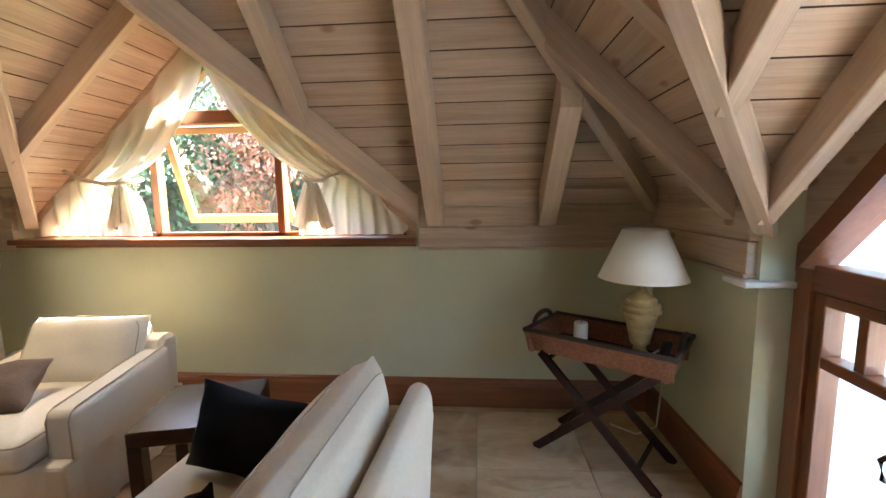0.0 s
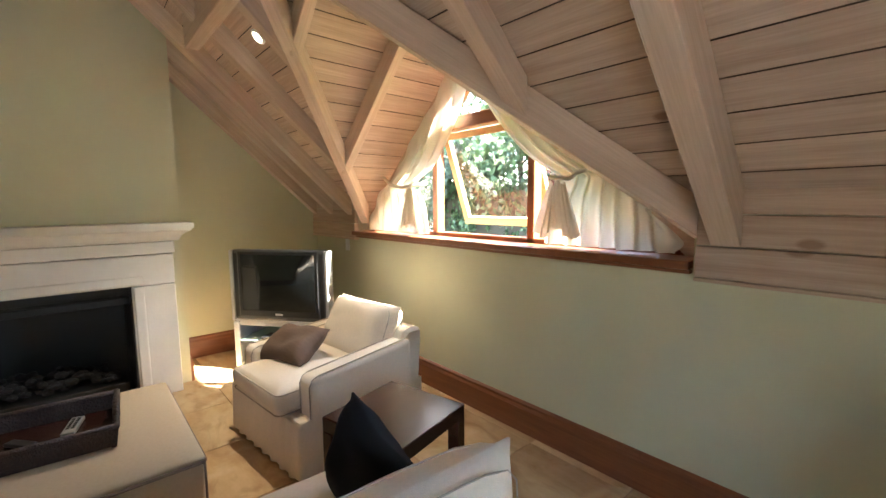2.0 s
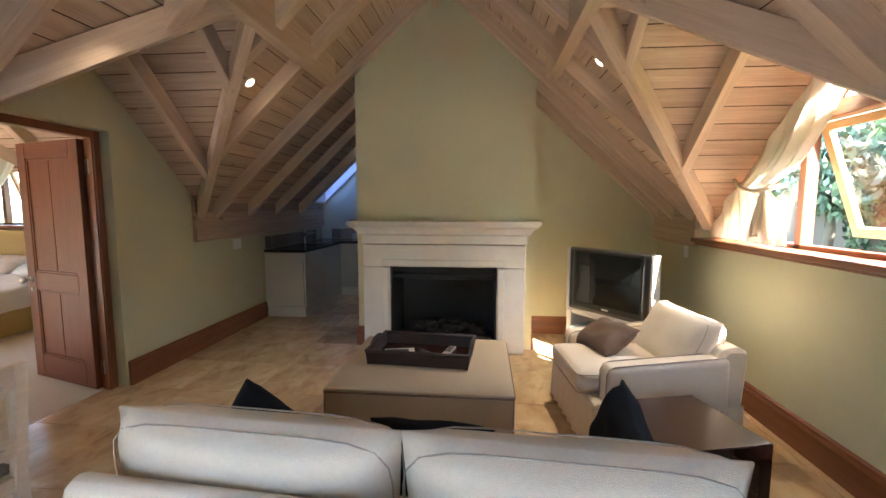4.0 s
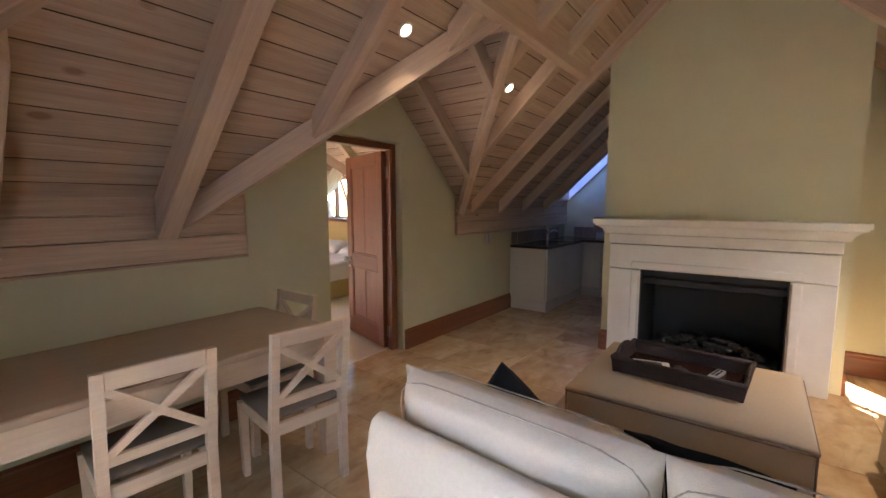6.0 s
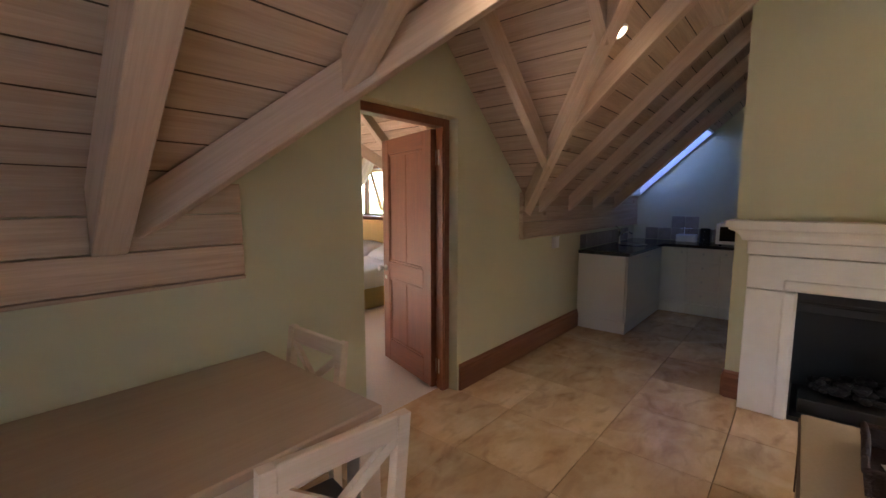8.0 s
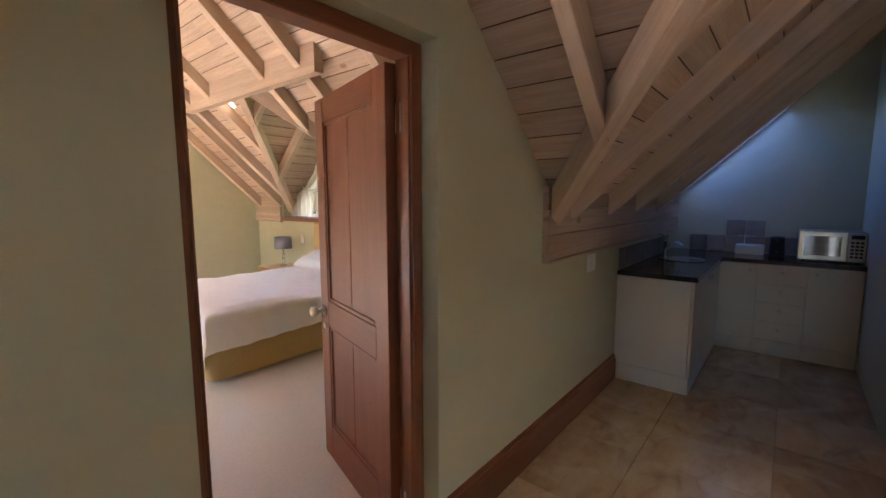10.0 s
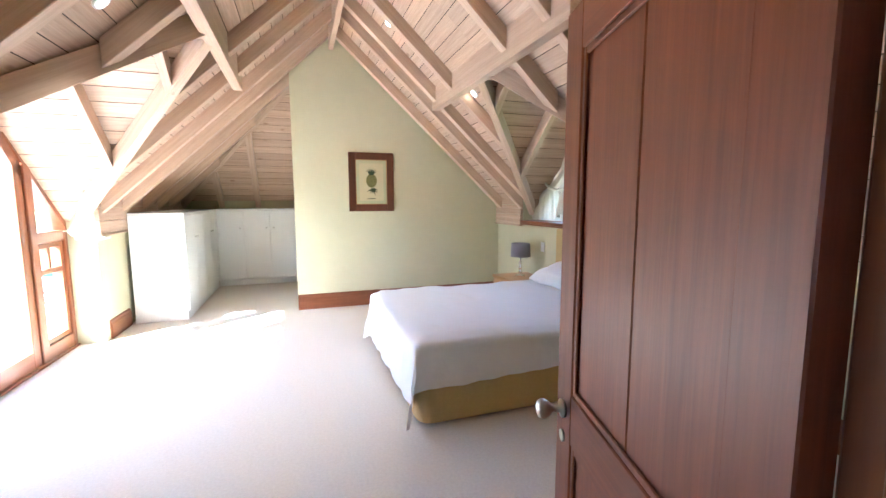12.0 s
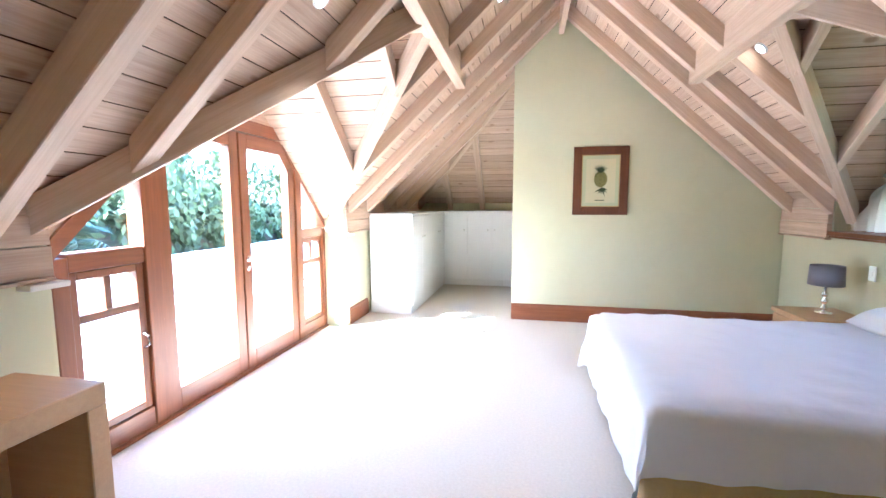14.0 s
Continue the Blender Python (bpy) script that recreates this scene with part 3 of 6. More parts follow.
# living room: common rafters to the ridge, jacks to valleys and hips
for x in (-3.94, -3.55, -3.16):
    rafter(frame_l, (x, N), (0, -1), HL - 0.02)
for x, top in ((-0.01, 1.4), (0.72, 0.7)):
    rafter(frame_l, (x, N), (0, -1), top if x > 0 else E - x, w=0.11, drop=0.08)
for x in (-0.68, -1.30, -2.0, -2.6):
    d = DN_H - abs(x - DN_C)
    rafter(frame_l, (x, N), (0, -1), HL - 0.02 if x < -0.98 else min(HL - 0.02, E - x), start=d + 0.02)
for x in (-5.45, -4.71, -4.03, -3.37):
    rafter(frame_l, (x, S), (0, 1), HL - 0.02, w=0.065)
for x in (-0.09, 0.66):
    rafter(frame_l, (x, S), (0, 1), E - x, w=0.11, drop=0.09)
for x in (-0.76, -1.35, -2.0, -2.6):
    d = DS_H - abs(x - DS_C)
    rafter(frame_l, (x, S), (0, 1), min(HL - 0.02, E - x), start=d + 0.02)
for y in (2.30, -1.15):
    rafter(frame_l, (E, y), (-1, 0), HL - abs(y - RIDGE_Y))
for y in (1.6, 1.15, 0.4, -0.05):
    d = DE_H - abs(y - DE_C)
    rafter(frame_l, (E, y), (-1, 0), HL - abs(y - RIDGE_Y), start=d + 0.02)
for cyy, sg in ((N, -1), (S, 1)):
    rafter(frame_l, (E, cyy), (-R2, sg * R2), (HL - 0.02) / R2, diag=True, name="hip_rafter", w=0.07)
timber("ridge_beam", box(CHX, E - HL, RIDGE_Y - 0.03, RIDGE_Y + 0.03, 3.38, 3.72, 0.003), BEAM_X, frame_l)
# bedroom
for wall, sg in ((BE, -1), (BW, 1)):
    for y in (-1.92, -2.46, -2.92, -3.38) if wall == BE else (-1.92, -2.50, -3.10):
        rafter(frame_b, (wall, y), (sg, 0), HB - 0.02, drop=0.06)
    for y in (-3.84, -4.5, -5.6, -6.2) if wall == BE else (-4.0, -4.6, -5.8, -6.35):
        d = BDE_H - abs(y - BDE_C) if wall == BE else BD_H - abs(y - BD_C)
        rafter(frame_b, (wall, y), (sg, 0), HB - 0.02, start=d + 0.02)
    rafter(frame_b, (wall, -6.85 if wall == BE else -6.70), (sg, 0), HB - 0.02)
    rafter(frame_b, (wall, -7.42 if wall == BE else -7.33), (sg, 0), HB - 0.02)
for y in (-8.1, -8.7, -9.3):
    rafter(frame_b, (BE, y), (-1, 0), min(HB - 0.02, y - BA))
rafter(frame_b, (BE, BA), (-R2, R2), (HB - 0.1) / R2, diag=True, name="hip_rafter")
for x in (-0.25, -0.85):
    rafter(frame_b, (x, BA), (0, 1), BE - x)
timber("ridge_beam", box(RIDGE_X - 0.03, RIDGE_X + 0.03, BA + HB, BN, 3.42, 3.72, 0.003), BEAM_Y, frame_b)

# fascia boards along the wall heads
fas = thing("fascia", -1.5, 0.9, 0, "limed pine boards along the head of the low walls", "fascia", kind="structure")


def fascia(a, b, wall, axis, inward):
    """Three boards and a bead along a wall head, from a to b along axis."""
    for i, (z0, z1, t) in enumerate(((FASCIA, FASCIA + 0.135, 0.045), (FASCIA + 0.14, FASCIA + 0.27, 0.04), (FASCIA + 0.275, FASCIA + 0.40, 0.035), (FASCIA - 0.018, FASCIA - 0.002, 0.055))):
        lo, hi = sorted((wall, wall + inward * t))
        bm = box(a, b, lo, hi, z0, z1, 0.003) if axis == 0 else box(lo, hi, a, b, z0, z1, 0.003)
        timber("bead" if i == 3 else "board", bm, PLANK_X if axis == 0 else PLANK_Y, fas)


fascia(W, WIN_C - WIN_H + 0.05, N, 0, -1)
fascia(WIN_C + WIN_H + 0.02, E, N, 0, -1)
fascia(WK, DS_C - DS_H + 0.12, S, 0, 1)
fascia(DS_C + DS_H - 0.38, E, S, 0, 1)
fascia(DE_C + DE_H + 0.02, N, E, 1, -1)
fascia(S, DE_C - DE_H - 0.02, E, 1, -1)
fascia(BA, BG0, BE, 1, -1)
fascia(BG1, BN, BE, 1, -1)
fascia(BS, WIN2_C - 1.52, BW, 1, 1)
fascia(WIN2_C + 1.52, BN, BW, 1, 1)


# ---- walls ----
T = 0.22
DOOR0, DOOR1, DOORH = -2.165, -1.28, 2.045   # bedroom door opening


def low_wall(name, pieces, label):
    bm = bmesh.new()
    for p in pieces:
        if len(p) == 6:
            box(*p, bm=bm)
        else:
            prism(p[0], p[1], p[2], p[3], bm=bm)
    return structure(name, bm, PLASTER, label, "wall")


SILL = 1.16
zk = ZP + 0.03
low_wall("wall_north", [(W - T, WIN_C - WIN_H, N, N + T, 0, zk), (WIN_C - WIN_H, WIN_C + WIN_H, N, N + T, 0, SILL), (WIN_C + WIN_H, E + T, N, N + T, 0, zk)], "sage green plastered low wall under the dormer window")
half_top = ZP + PITCH * DS_H
low_wall("wall_south", [
    (WK - T, DS_C - DS_H, S - 0.15, S, 0, zk), (DS_C + DS_H, E + T, S - 0.15, S, 0, zk),
    (DS_C - DS_H, DOOR0, S - 0.15, S, 0, zk), (DOOR1, DS_C + DS_H, S - 0.15, S, 0, zk),
    ([(DS_C - DS_H, zk), (DOOR0, zk), (DOOR0, ZP + PITCH * (DOOR0 - DS_C + DS_H) + 0.03)], 1, S - 0.15, S),
    ([(DOOR1, zk), (DS_C + DS_H, zk), (DOOR1, ZP + PITCH * (DS_C + DS_H - DOOR1) + 0.03)], 1, S - 0.15, S),
    ([(DOOR0, DOORH), (DOOR1, DOORH), (DOOR1, ZP + PITCH * (DS_C + DS_H - DOOR1) + 0.03), (DS_C, half_top + 0.03), (DOOR0, ZP + PITCH * (DOOR0 - DS_C + DS_H) + 0.03)], 1, S - 0.15, S),
], "sage green plastered wall with the bedroom doorway")
# bedroom side of the partition closes its gable
low_wall("wall_partition", [
    ([(BW - T, ZP - 0.22), (BW - T, 0), (DOOR0, 0), (DOOR0, 3.5)], 1, BN - 0.001, BN + 0.01),
    ([(DOOR1, 3.1), (DOOR1, 0), (BE + T, 0), (BE + T, ZP - 0.22)], 1, BN - 0.001, BN + 0.01),
    ([(DOOR0, 3.5), (DOOR0, DOORH), (DOOR1, DOORH), (DOOR1, 3.1), (RIDGE_X, 3.75)], 1, BN - 0.001, BN + 0.01)], "pale plastered gable of the bedroom beside the door")
low_wall("wall_west", [([(CH1 - 0.4, 0), (N + T, 0), (N + T, ZP - 0.2), (CH1 - 0.4, ZP + PITCH * (N - CH1 + 0.4) + 0.05)], 0, W - T, W)], "sage green plastered gable wall beside the chimney breast")
low_wall("wall_kitchen", [([(S - T, 0), (CH1, 0), (CH1, ZP + PITCH * (HL - 0.2)), (RIDGE_Y, ZP + PITCH * HL + 0.03), (S - T, ZP - 0.15)], 0, WK - T, WK)], "plastered gable wall of the kitchen corner")
low_wall("wall_chimney", [(WK, CHX, CH0, 0.30, 0, 3.9), (WK, CHX, 1.38, CH1, 0, 3.9), (WK, CHX, 0.30, 1.38, 0.88, 3.9), (WK, -3.95, 0.30, 1.38, 0, 0.88)], "tall sage green plastered chimney breast")
low_wall("wall_east", [(E, E + T, DE_C + DE_H, N, 0, zk), (E, E + T, S, DE_C - DE_H, 0, zk)], "sage green plastered low wall beside the glazed door")
low_wall("wall_bedroom_east", [(BE, BE + 0.22, BG1, BN, 0, zk), (BE + 0.22, BE + 0.38, BG1 - 0.17, BN, 0, zk), (BE, BE + 0.38, BA - T, BG0, 0, zk)], "pale sage plastered low wall beside the glazed doors")
low_wall("wall_bedroom_west", [(BW - T, BW, WIN2_C + 1.5, BN, 0, zk), (BW - T, BW, WIN2_C - 1.5, WIN2_C + 1.5, 0, SILL), (BW - T, BW, BS, WIN2_C - 1.5, 0, zk)], "pale sage plastered low wall behind the bed")
low_wall("wall_bedroom_end", [([(BW - T, 0), (ALC, 0), (ALC, 3.35), (RIDGE_X, 3.75), (BW - T, ZP - 0.18)], 1, BS - 0.25, BS), (RIDGE_X - 0.3, ALC, BA, BS - 0.25, 0, 3.4)], "pale sage plastered gable wall with a framed print")
low_wall("wall_wardrobe_end", [(RIDGE_X - 0.3, BE + T, BA - T, BA, 0, zk)], "plastered low wall behind the wardrobes")

# ---- floors ----
bm = bmesh.new()
box(WK - T, E + T, S - 0.15, N + T, -0.25, -0.016, bm=bm)
floor = structure("floor", bm, GROUT, "honed travertine tile floor with fine sandy joints", "floor")
bm = bmesh.new()
box(BW - T, BE + T, BA - T, S - 0.15, -0.25, 0.0, bm=bm)
box(BE, BE + 0.5, BG0, BG1, -0.25, -0.001, bm=bm)
structure("floor_bedroom", bm, CARPET, "cream wall-to-wall carpet with a short pile", "carpet")

# ---- skirting ----
skirt = thing("baseboard", -1.5, 0.9, 0, "tall reddish hardwood skirting with a moulded top", "baseboard", kind="structure")


def skirting(a, b, wall, axis, inward, h=0.205):
    t = 0.022 * inward
    prof = [(wall, 0), (wall + t, 0), (wall + t, h - 0.05), (wall + 0.6 * t, h - 0.03), (wall + 0.6 * t, h - 0.015), (wall, h)]
    if axis == 0:
        bm = prism(prof, 0, a, b)
        mat = TEAK_X
    else:
        bm = prism([(p[0], p[1]) for p in prof], 1, a, b)
        mat = TEAK_Y
    timber("skirting", bm, mat, skirt)


skirting(W, E, N, 0, -1)
skirting(-4.41, DOOR0 - 0.02, S, 0, 1)
skirting(DOOR1 + 0.02, E, S, 0, 1)
skirting(CH1, N, W, 1, 1)
skirting(DE_C + DE_H, N, E, 1, -1)
skirting(S, DE_C - DE_H, E, 1, -1)
skirting(CHX - 0.5, CHX, CH0, 0, -1)
skirting(W, CHX, CH1, 0, 1)
skirting(CH0, CH0 + 0.12, CHX, 1, 1)
skirting(BW, ALC, BS, 0, 1)
skirting(BS, BN, BW, 1, 1)
skirting(BS + 0.06, BG0 - 0.12, BE, 1, -1)
skirting(BG1, BN, BE, 1, -1)


# ---- windows and glazed doors; local x along the wall, y outward ----
def pane(points, y, parent, name="pane"):
    """A flat pane from (x, z) points, 5 mm thick."""
    ob = part(name, prism(points, 1, y, y + 0.005), GLASS, parent)
    ob.visible_shadow = False
    return ob


def curtain(parent, side, apex_z, half, inner_z, y0, tie_s):
    """A tied-back curtain hung along the rake, with folds; side -1 or 1."""
    bm = bmesh.new()
    nu, nv = 64, 40
    zb = SILL + 0.05
    grid = []
    for i in range(nu + 1):
        u = i / nu
        st, zt = -half + 0.06 + (half - 0.01) * u, (zb + 0.06) + (apex_z - zb - 0.06) * u
        col = []
        for j in range(nv + 1):
            v = j / nv
            z = zt + (zb - zt) * v
            pull = max(0.0, min(1.0, (zt - z) / max(0.05, zt - inner_z)))
            pull = pull ** 1.9
            s_tie = -half + 0.10 + (half - 0.10 - tie_s) * u
            s = st + (s_tie - st) * pull
            if z < inner_z:
                s += 0.10 * (u - 0.5) * (inner_z - z) / 0.4
            pinch = math.exp(-((z - inner_z) / 0.09) ** 2) * max(0.0, u - 0.35)
            s -= pinch * 0.12
            fold = 0.028 * math.sin(u * 46 + 1.3 * math.sin(3 * u)) * (0.25 + 0.75 * (1 - pinch)) * min(1.0, 0.3 + 2 * v)
            fold += 0.012 * math.sin(u * 21 + v * 4)
            col.append(bm.verts.new((s * -side, y0 + fold - 0.05 * pinch, z)))
        grid.append(col)
    for i in range(nu):
        for j in range(nv):
            bm.faces.new((grid[i][j], grid[i + 1][j], grid[i + 1][j + 1], grid[i][j + 1]))
    cur = part("curtain_cloth", bm, CURTAIN, parent, smooth=True)
    pts = [(side * (half - 0.30), y0 + 0.02, inner_z + 0.10), (side * (half - 0.55), y0 - 0.07, inner_z + 0.015), (side * (tie_s + 0.18), y0 - 0.085, inner_z - 0.015), (side * (tie_s + 0.03), y0 - 0.04, inner_z), (side * (tie_s - 0.01), y0 + 0.03, inner_z + 0.02)]
    part("tieback", tube(pts, 0.014, 8), CURTAIN, parent, "narrow cloth tieback", smooth=True)
    # frill of gathered cloth under the tie
    bm = bmesh.new()
    rows = []
    for j in range(9):
        v = j / 8
        rows.append([bm.verts.new((side * (tie_s + 0.09 - 0.09 * (k / 24 - 0.5) * (1 + 2.2 * v)), y0 - 0.06 + 0.022 * math.sin(k * 1.5) * (0.5 + v), inner_z - 0.02 - 0.30 * v - 0.03 * math.sin(k * 0.4))) for k in range(25)])
    for a, b in zip(rows, rows[1:]):
        for k in range(24):
            bm.faces.new((a[k], a[k + 1], b[k + 1], b[k]))
    part("frill", bm, CURTAIN, parent, "gathered peach hem", smooth=True)
    return cur


def gable_window(name, x, y, rz, half, label):
    """Triangular dormer window over a deep sill, with mullions, transom and an open top-hung sash."""
    w = thing(name, x, y, SILL, label, "window", kind="structure", rz=rz)
    w.location.z = 0
    gw = bmesh.new()
    at, ai = ZP + PITCH * (half - 0.12), 2.50
    for s in (-1, 1):
        prism([(s * half, SILL), (s * half, ZP - 0.12), (0, at), (0, ai), (s * (ai - SILL) / PITCH, SILL)], 1, 0.15, 0.24, bm=gw)
    part("gable_lining", gw, PLANK_X if rz == 0 else PLANK_Y, w)
    hb = (ai - SILL) / PITCH
    fr = bmesh.new()
    yf0, yf1 = 0.16, 0.23
    for s in (-1, 1):
        prism([(s * hb, SILL), (0, ai), (0, ai - 0.09), (s * (hb - 0.09), SILL)], 1, yf0, yf1, bm=fr)
    part("window_frame", fr, TEAK_X, w, "red hardwood raking frame")
    for s in (-1, 1):
        part("mullion", box(s * 0.476 - 0.028, s * 0.476 + 0.028, yf0 - 0.01, yf1, SILL + 0.03, ai - PITCH * 0.476 - 0.03, 0.004), TEAK_Z, w)
    part("transom", box(-0.46, 0.46, yf0 - 0.02, yf1, 2.005, 2.10, 0.006), TEAK_X, w)
    part("bottom_rail", box(-hb + 0.06, hb - 0.06, yf0 - 0.01, yf1, SILL + 0.03, SILL + 0.065, 0.004), TEAK_X, w)
    sill = part("window_sill", box(-half, half, -0.055, 0.26, SILL - 0.005, SILL + 0.035, 0.008, 2), TEAK_X, w, "deep red hardwood sill board")
    part("apron", box(-half, half, -0.035, -0.002, SILL - 0.024, SILL - 0.006, 0.004), TEAK_X, sill)
    for s in (-1, 1):
        pane([(s * 0.5, SILL + 0.06), (s * (hb - 0.1), SILL + 0.06), (s * 0.5, ai - PITCH * 0.5 - 0.06)], yf0 + 0.03, w)
    pane([(-0.30, 2.10), (0.30, 2.10), (0.0, ai - 0.11)], yf0 + 0.03, w)
    # the open sash, hung from the transom and swung outward
    sash = part("sash", bmesh.new(), TEAK_Z, w)
    sash.matrix_basis = pose(0, yf1 - 0.01, 2.0, 20, 0, 0)
    for a in ((-0.44, -0.385, -0.02, 0.02, -0.76, 0.0), (0.385, 0.44, -0.02, 0.02, -0.76, 0.0)):
        part("stile", box(*a, 0.003), BEECH, sash)
    for a in ((-0.385, 0.385, -0.02, 0.02, -0.76, -0.70), (-0.385, 0.385, -0.02, 0.02, -0.05, 0.0)):
        part("rail", box(*a, 0.003), BEECH, sash)
    g = part("pane", box(-0.385, 0.385, -0.003, 0.003, -0.70, -0.05), GLASS, sash)
    g.visible_shadow = False
    return w


gable_window("window_1", WIN_C, N, 0, WIN_H, "triangular hardwood dormer window with an open top-hung sash")
gable_window("window_2", BW, WIN2_C, 90, 1.5, "triangular hardwood dormer window over the bed head")
for cxx, cyy, rz in ((WIN_C, N, 0), (BW, WIN2_C, 90)):
    for sd in (-1, 1):
        c = thing("curtain", cxx, cyy, 0, "cream cotton curtain tied back along the raking window head", "curtain", "dormer curtains", rz=rz)
        curtain(c, sd, 2.66, 1.44, 1.60, 0.07, 0.53 if sd < 0 else 0.68)


def glazed_door(name, x, y, rz, label, depth, half):
    """A pair of glazed doors between side lights, under a chamfered head."""
    d = thing(name, x, y, 0, label, "glazed door", kind="structure", rz=rz)
    y0, y1 = depth - 0.05, depth + 0.05
    k = half / 1.5
    out = [(-half, 1.15), (-0.90 * k, 1.74), (-0.62 * k, 2.05), (0.62 * k, 2.05), (0.90 * k, 1.74), (half, 1.15)]
    for (a, za), (b, zb) in zip(out, out[1:]):
        bm = prism([(a, za), (b, zb), (b, zb + 0.11), (a, za + 0.11)], 1, y0 - 0.02, y1 + 0.02)
        part("head", bm, TEAK_X, d)
    # boarded gable above the head
    at = ZP + PITCH * half
    g = bmesh.new()
    for s in (-1, 1):
        prism([(s * half, 1.25), (s * half, ZP + 0.02), (0, at), (0, 2.15), (s * 0.62 * k, 2.15), (s * 0.90 * k, 1.84)], 1, y0, y1 + 0.02, bm=g)
    part("gable_boards", g, PLANK_X, d)
    for s in (-1, 1):
        part("post", box(min(s * half, s * (half - 0.085)), max(s * half, s * (half - 0.085)), y0 - 0.02, y1, 0, 1.17, 0.005), TEAK_Z, d)
        part("post", box(s * 0.90 * k - 0.055, s * 0.90 * k + 0.055, y0 - 0.025, y1, 0, 1.80, 0.006), TEAK_Z, d)
        a, b = sorted((s * (0.90 * k + 0.055), s * (half - 0.085)))
        part("mid_rail", box(a, b, y0 - 0.015, y1, 1.09, 1.19, 0.005), TEAK_X, d)
        part("low_rail", box(a, b, y0 - 0.015, y1, 0.02, 0.15, 0.005), TEAK_X, d)
        fr = part("casement", box(a, a + 0.05, y0, y1 - 0.02, 0.155, 1.085, 0.004), TEAK_Z, d)
        part("stile", box(b - 0.05, b, y0, y1 - 0.02, 0.155, 1.085, 0.004), TEAK_Z, fr)
        for z in (0.155, 0.80, 1.04):
            part("rail", box(a + 0.05, b - 0.05, y0, y1 - 0.02, z, z + 0.045, 0.004), TEAK_X, fr)
        part("glazing_bar", box((a + b) / 2 - 0.02, (a + b) / 2 + 0.02, y0 + 0.01, y1 - 0.02, 0.845, 1.04, 0.003), TEAK_Z, fr)
        pane([(a + 0.05, 0.20), (b - 0.05, 0.20), (b - 0.05, 1.04), (a + 0.05, 1.04)], depth, d)
        pane([(s * (0.90 * k + 0.055), 1.19), (s * (half - 0.09), 1.19), (s * (0.90 * k + 0.055), 1.68)], depth, d)
        # the door leaf
        i, o = s * 0.008, s * (0.90 * k - 0.058)
        lo, hi = min(i, o), max(i, o)
        leaf = part("door_leaf", bmesh.new(), TEAK_Z, d)
        part("stile", box(min(i, i + s * 0.105), max(i, i + s * 0.105), y0 - 0.01, y1 - 0.03, 0.02, 2.04, 0.005), TEAK_Z, leaf)
        part("stile", box(min(o - s * 0.105, o), max(o - s * 0.105, o), y0 - 0.01, y1 - 0.03, 0.02, 1.78, 0.005), TEAK_Z, leaf)
        i2, o2 = i + s * 0.105, o - s * 0.105
        part("bottom_rail", box(min(i2, o2), max(i2, o2), y0 - 0.01, y1 - 0.03, 0.02, 0.17, 0.005), TEAK_X, leaf)
        c2 = s * 0.62 * k
        part("top_rail", prism([(i2, 2.04), (c2, 2.04), (o, 1.78), (o, 1.64), (c2 - s * 0.02, 1.92), (i2, 1.92)], 1, y0 - 0.01, y1 - 0.03), TEAK_X, leaf)
        pane([(i2, 0.17), (o2, 0.17), (o2, 1.70), (c2 - s * 0.02, 1.92), (i2, 1.92)], depth - 0.01, leaf)
    part("threshold", box(-half, half, y0 - 0.04, y1 + 0.06, 0.0, 0.022, 0.004), TEAK_X, d)
    h = part("lever_handle", lathe([(0.026, 0), (0.026, 0.008), (0.010, 0.012), (0.010, 0.05)], 16), CHROME, d, "chrome lever handle", True)
    h.matrix_basis = pose(0.06, y0 - 0.01, 0.98, 90, 0, 0)
    lev = part("lever", tube([(0, 0, 0.045), (0.03, 0, 0.05), (0.11, 0.006, 0.05)], 0.009), CHROME, h, smooth=True)
    e = part("escutcheon", lathe([(0.022, 0), (0.022, 0.006), (0.006, 0.007)], 16), CHROME, d, "chrome keyhole rose", True)
    e.matrix_basis = pose(0.06, y0 - 0.01, 0.90, 90, 0, 0)
    for s in (-1, 1):
        st = part("casement_stay", tube([(0, 0, -0.05), (0.01, -0.03, -0.03), (0.0, -0.035, 0.03), (0, 0, 0.05)], 0.009), CHROME, d, "chrome casement fastener", True)
        st.matrix_basis = pose(s * (0.90 * k + 0.09), y0 - 0.005, 0.60, 0, 0, 0)
    return d


glazed_door("glazed_door_1", BE, -5.29, -90, "pair of glazed hardwood doors with side lights to the terrace", 0.31, 1.48)
glazed_door("glazed_door_2", E, DE_C, -90, "pair of glazed hardwood doors with side lights at the gable", 0.19, 1.35)

# small marble shelves at the fascia ends beside the glazed doors
for sx, sy in ((BE - 0.02, -3.58), (BE - 0.02, -6.80), (E - 0.02, DE_C + DE_H + 0.04)):
    sh = thing("ledge", sx, sy, FASCIA - 0.02, "thin pale stone ledge under the beam foot", "ledge", "beam ledges", kind="structure")
    part("slab", box(-0.06, 0.20, -0.08, 0.08, -0.028, -0.002, 0.004), LIMESTONE, sh)

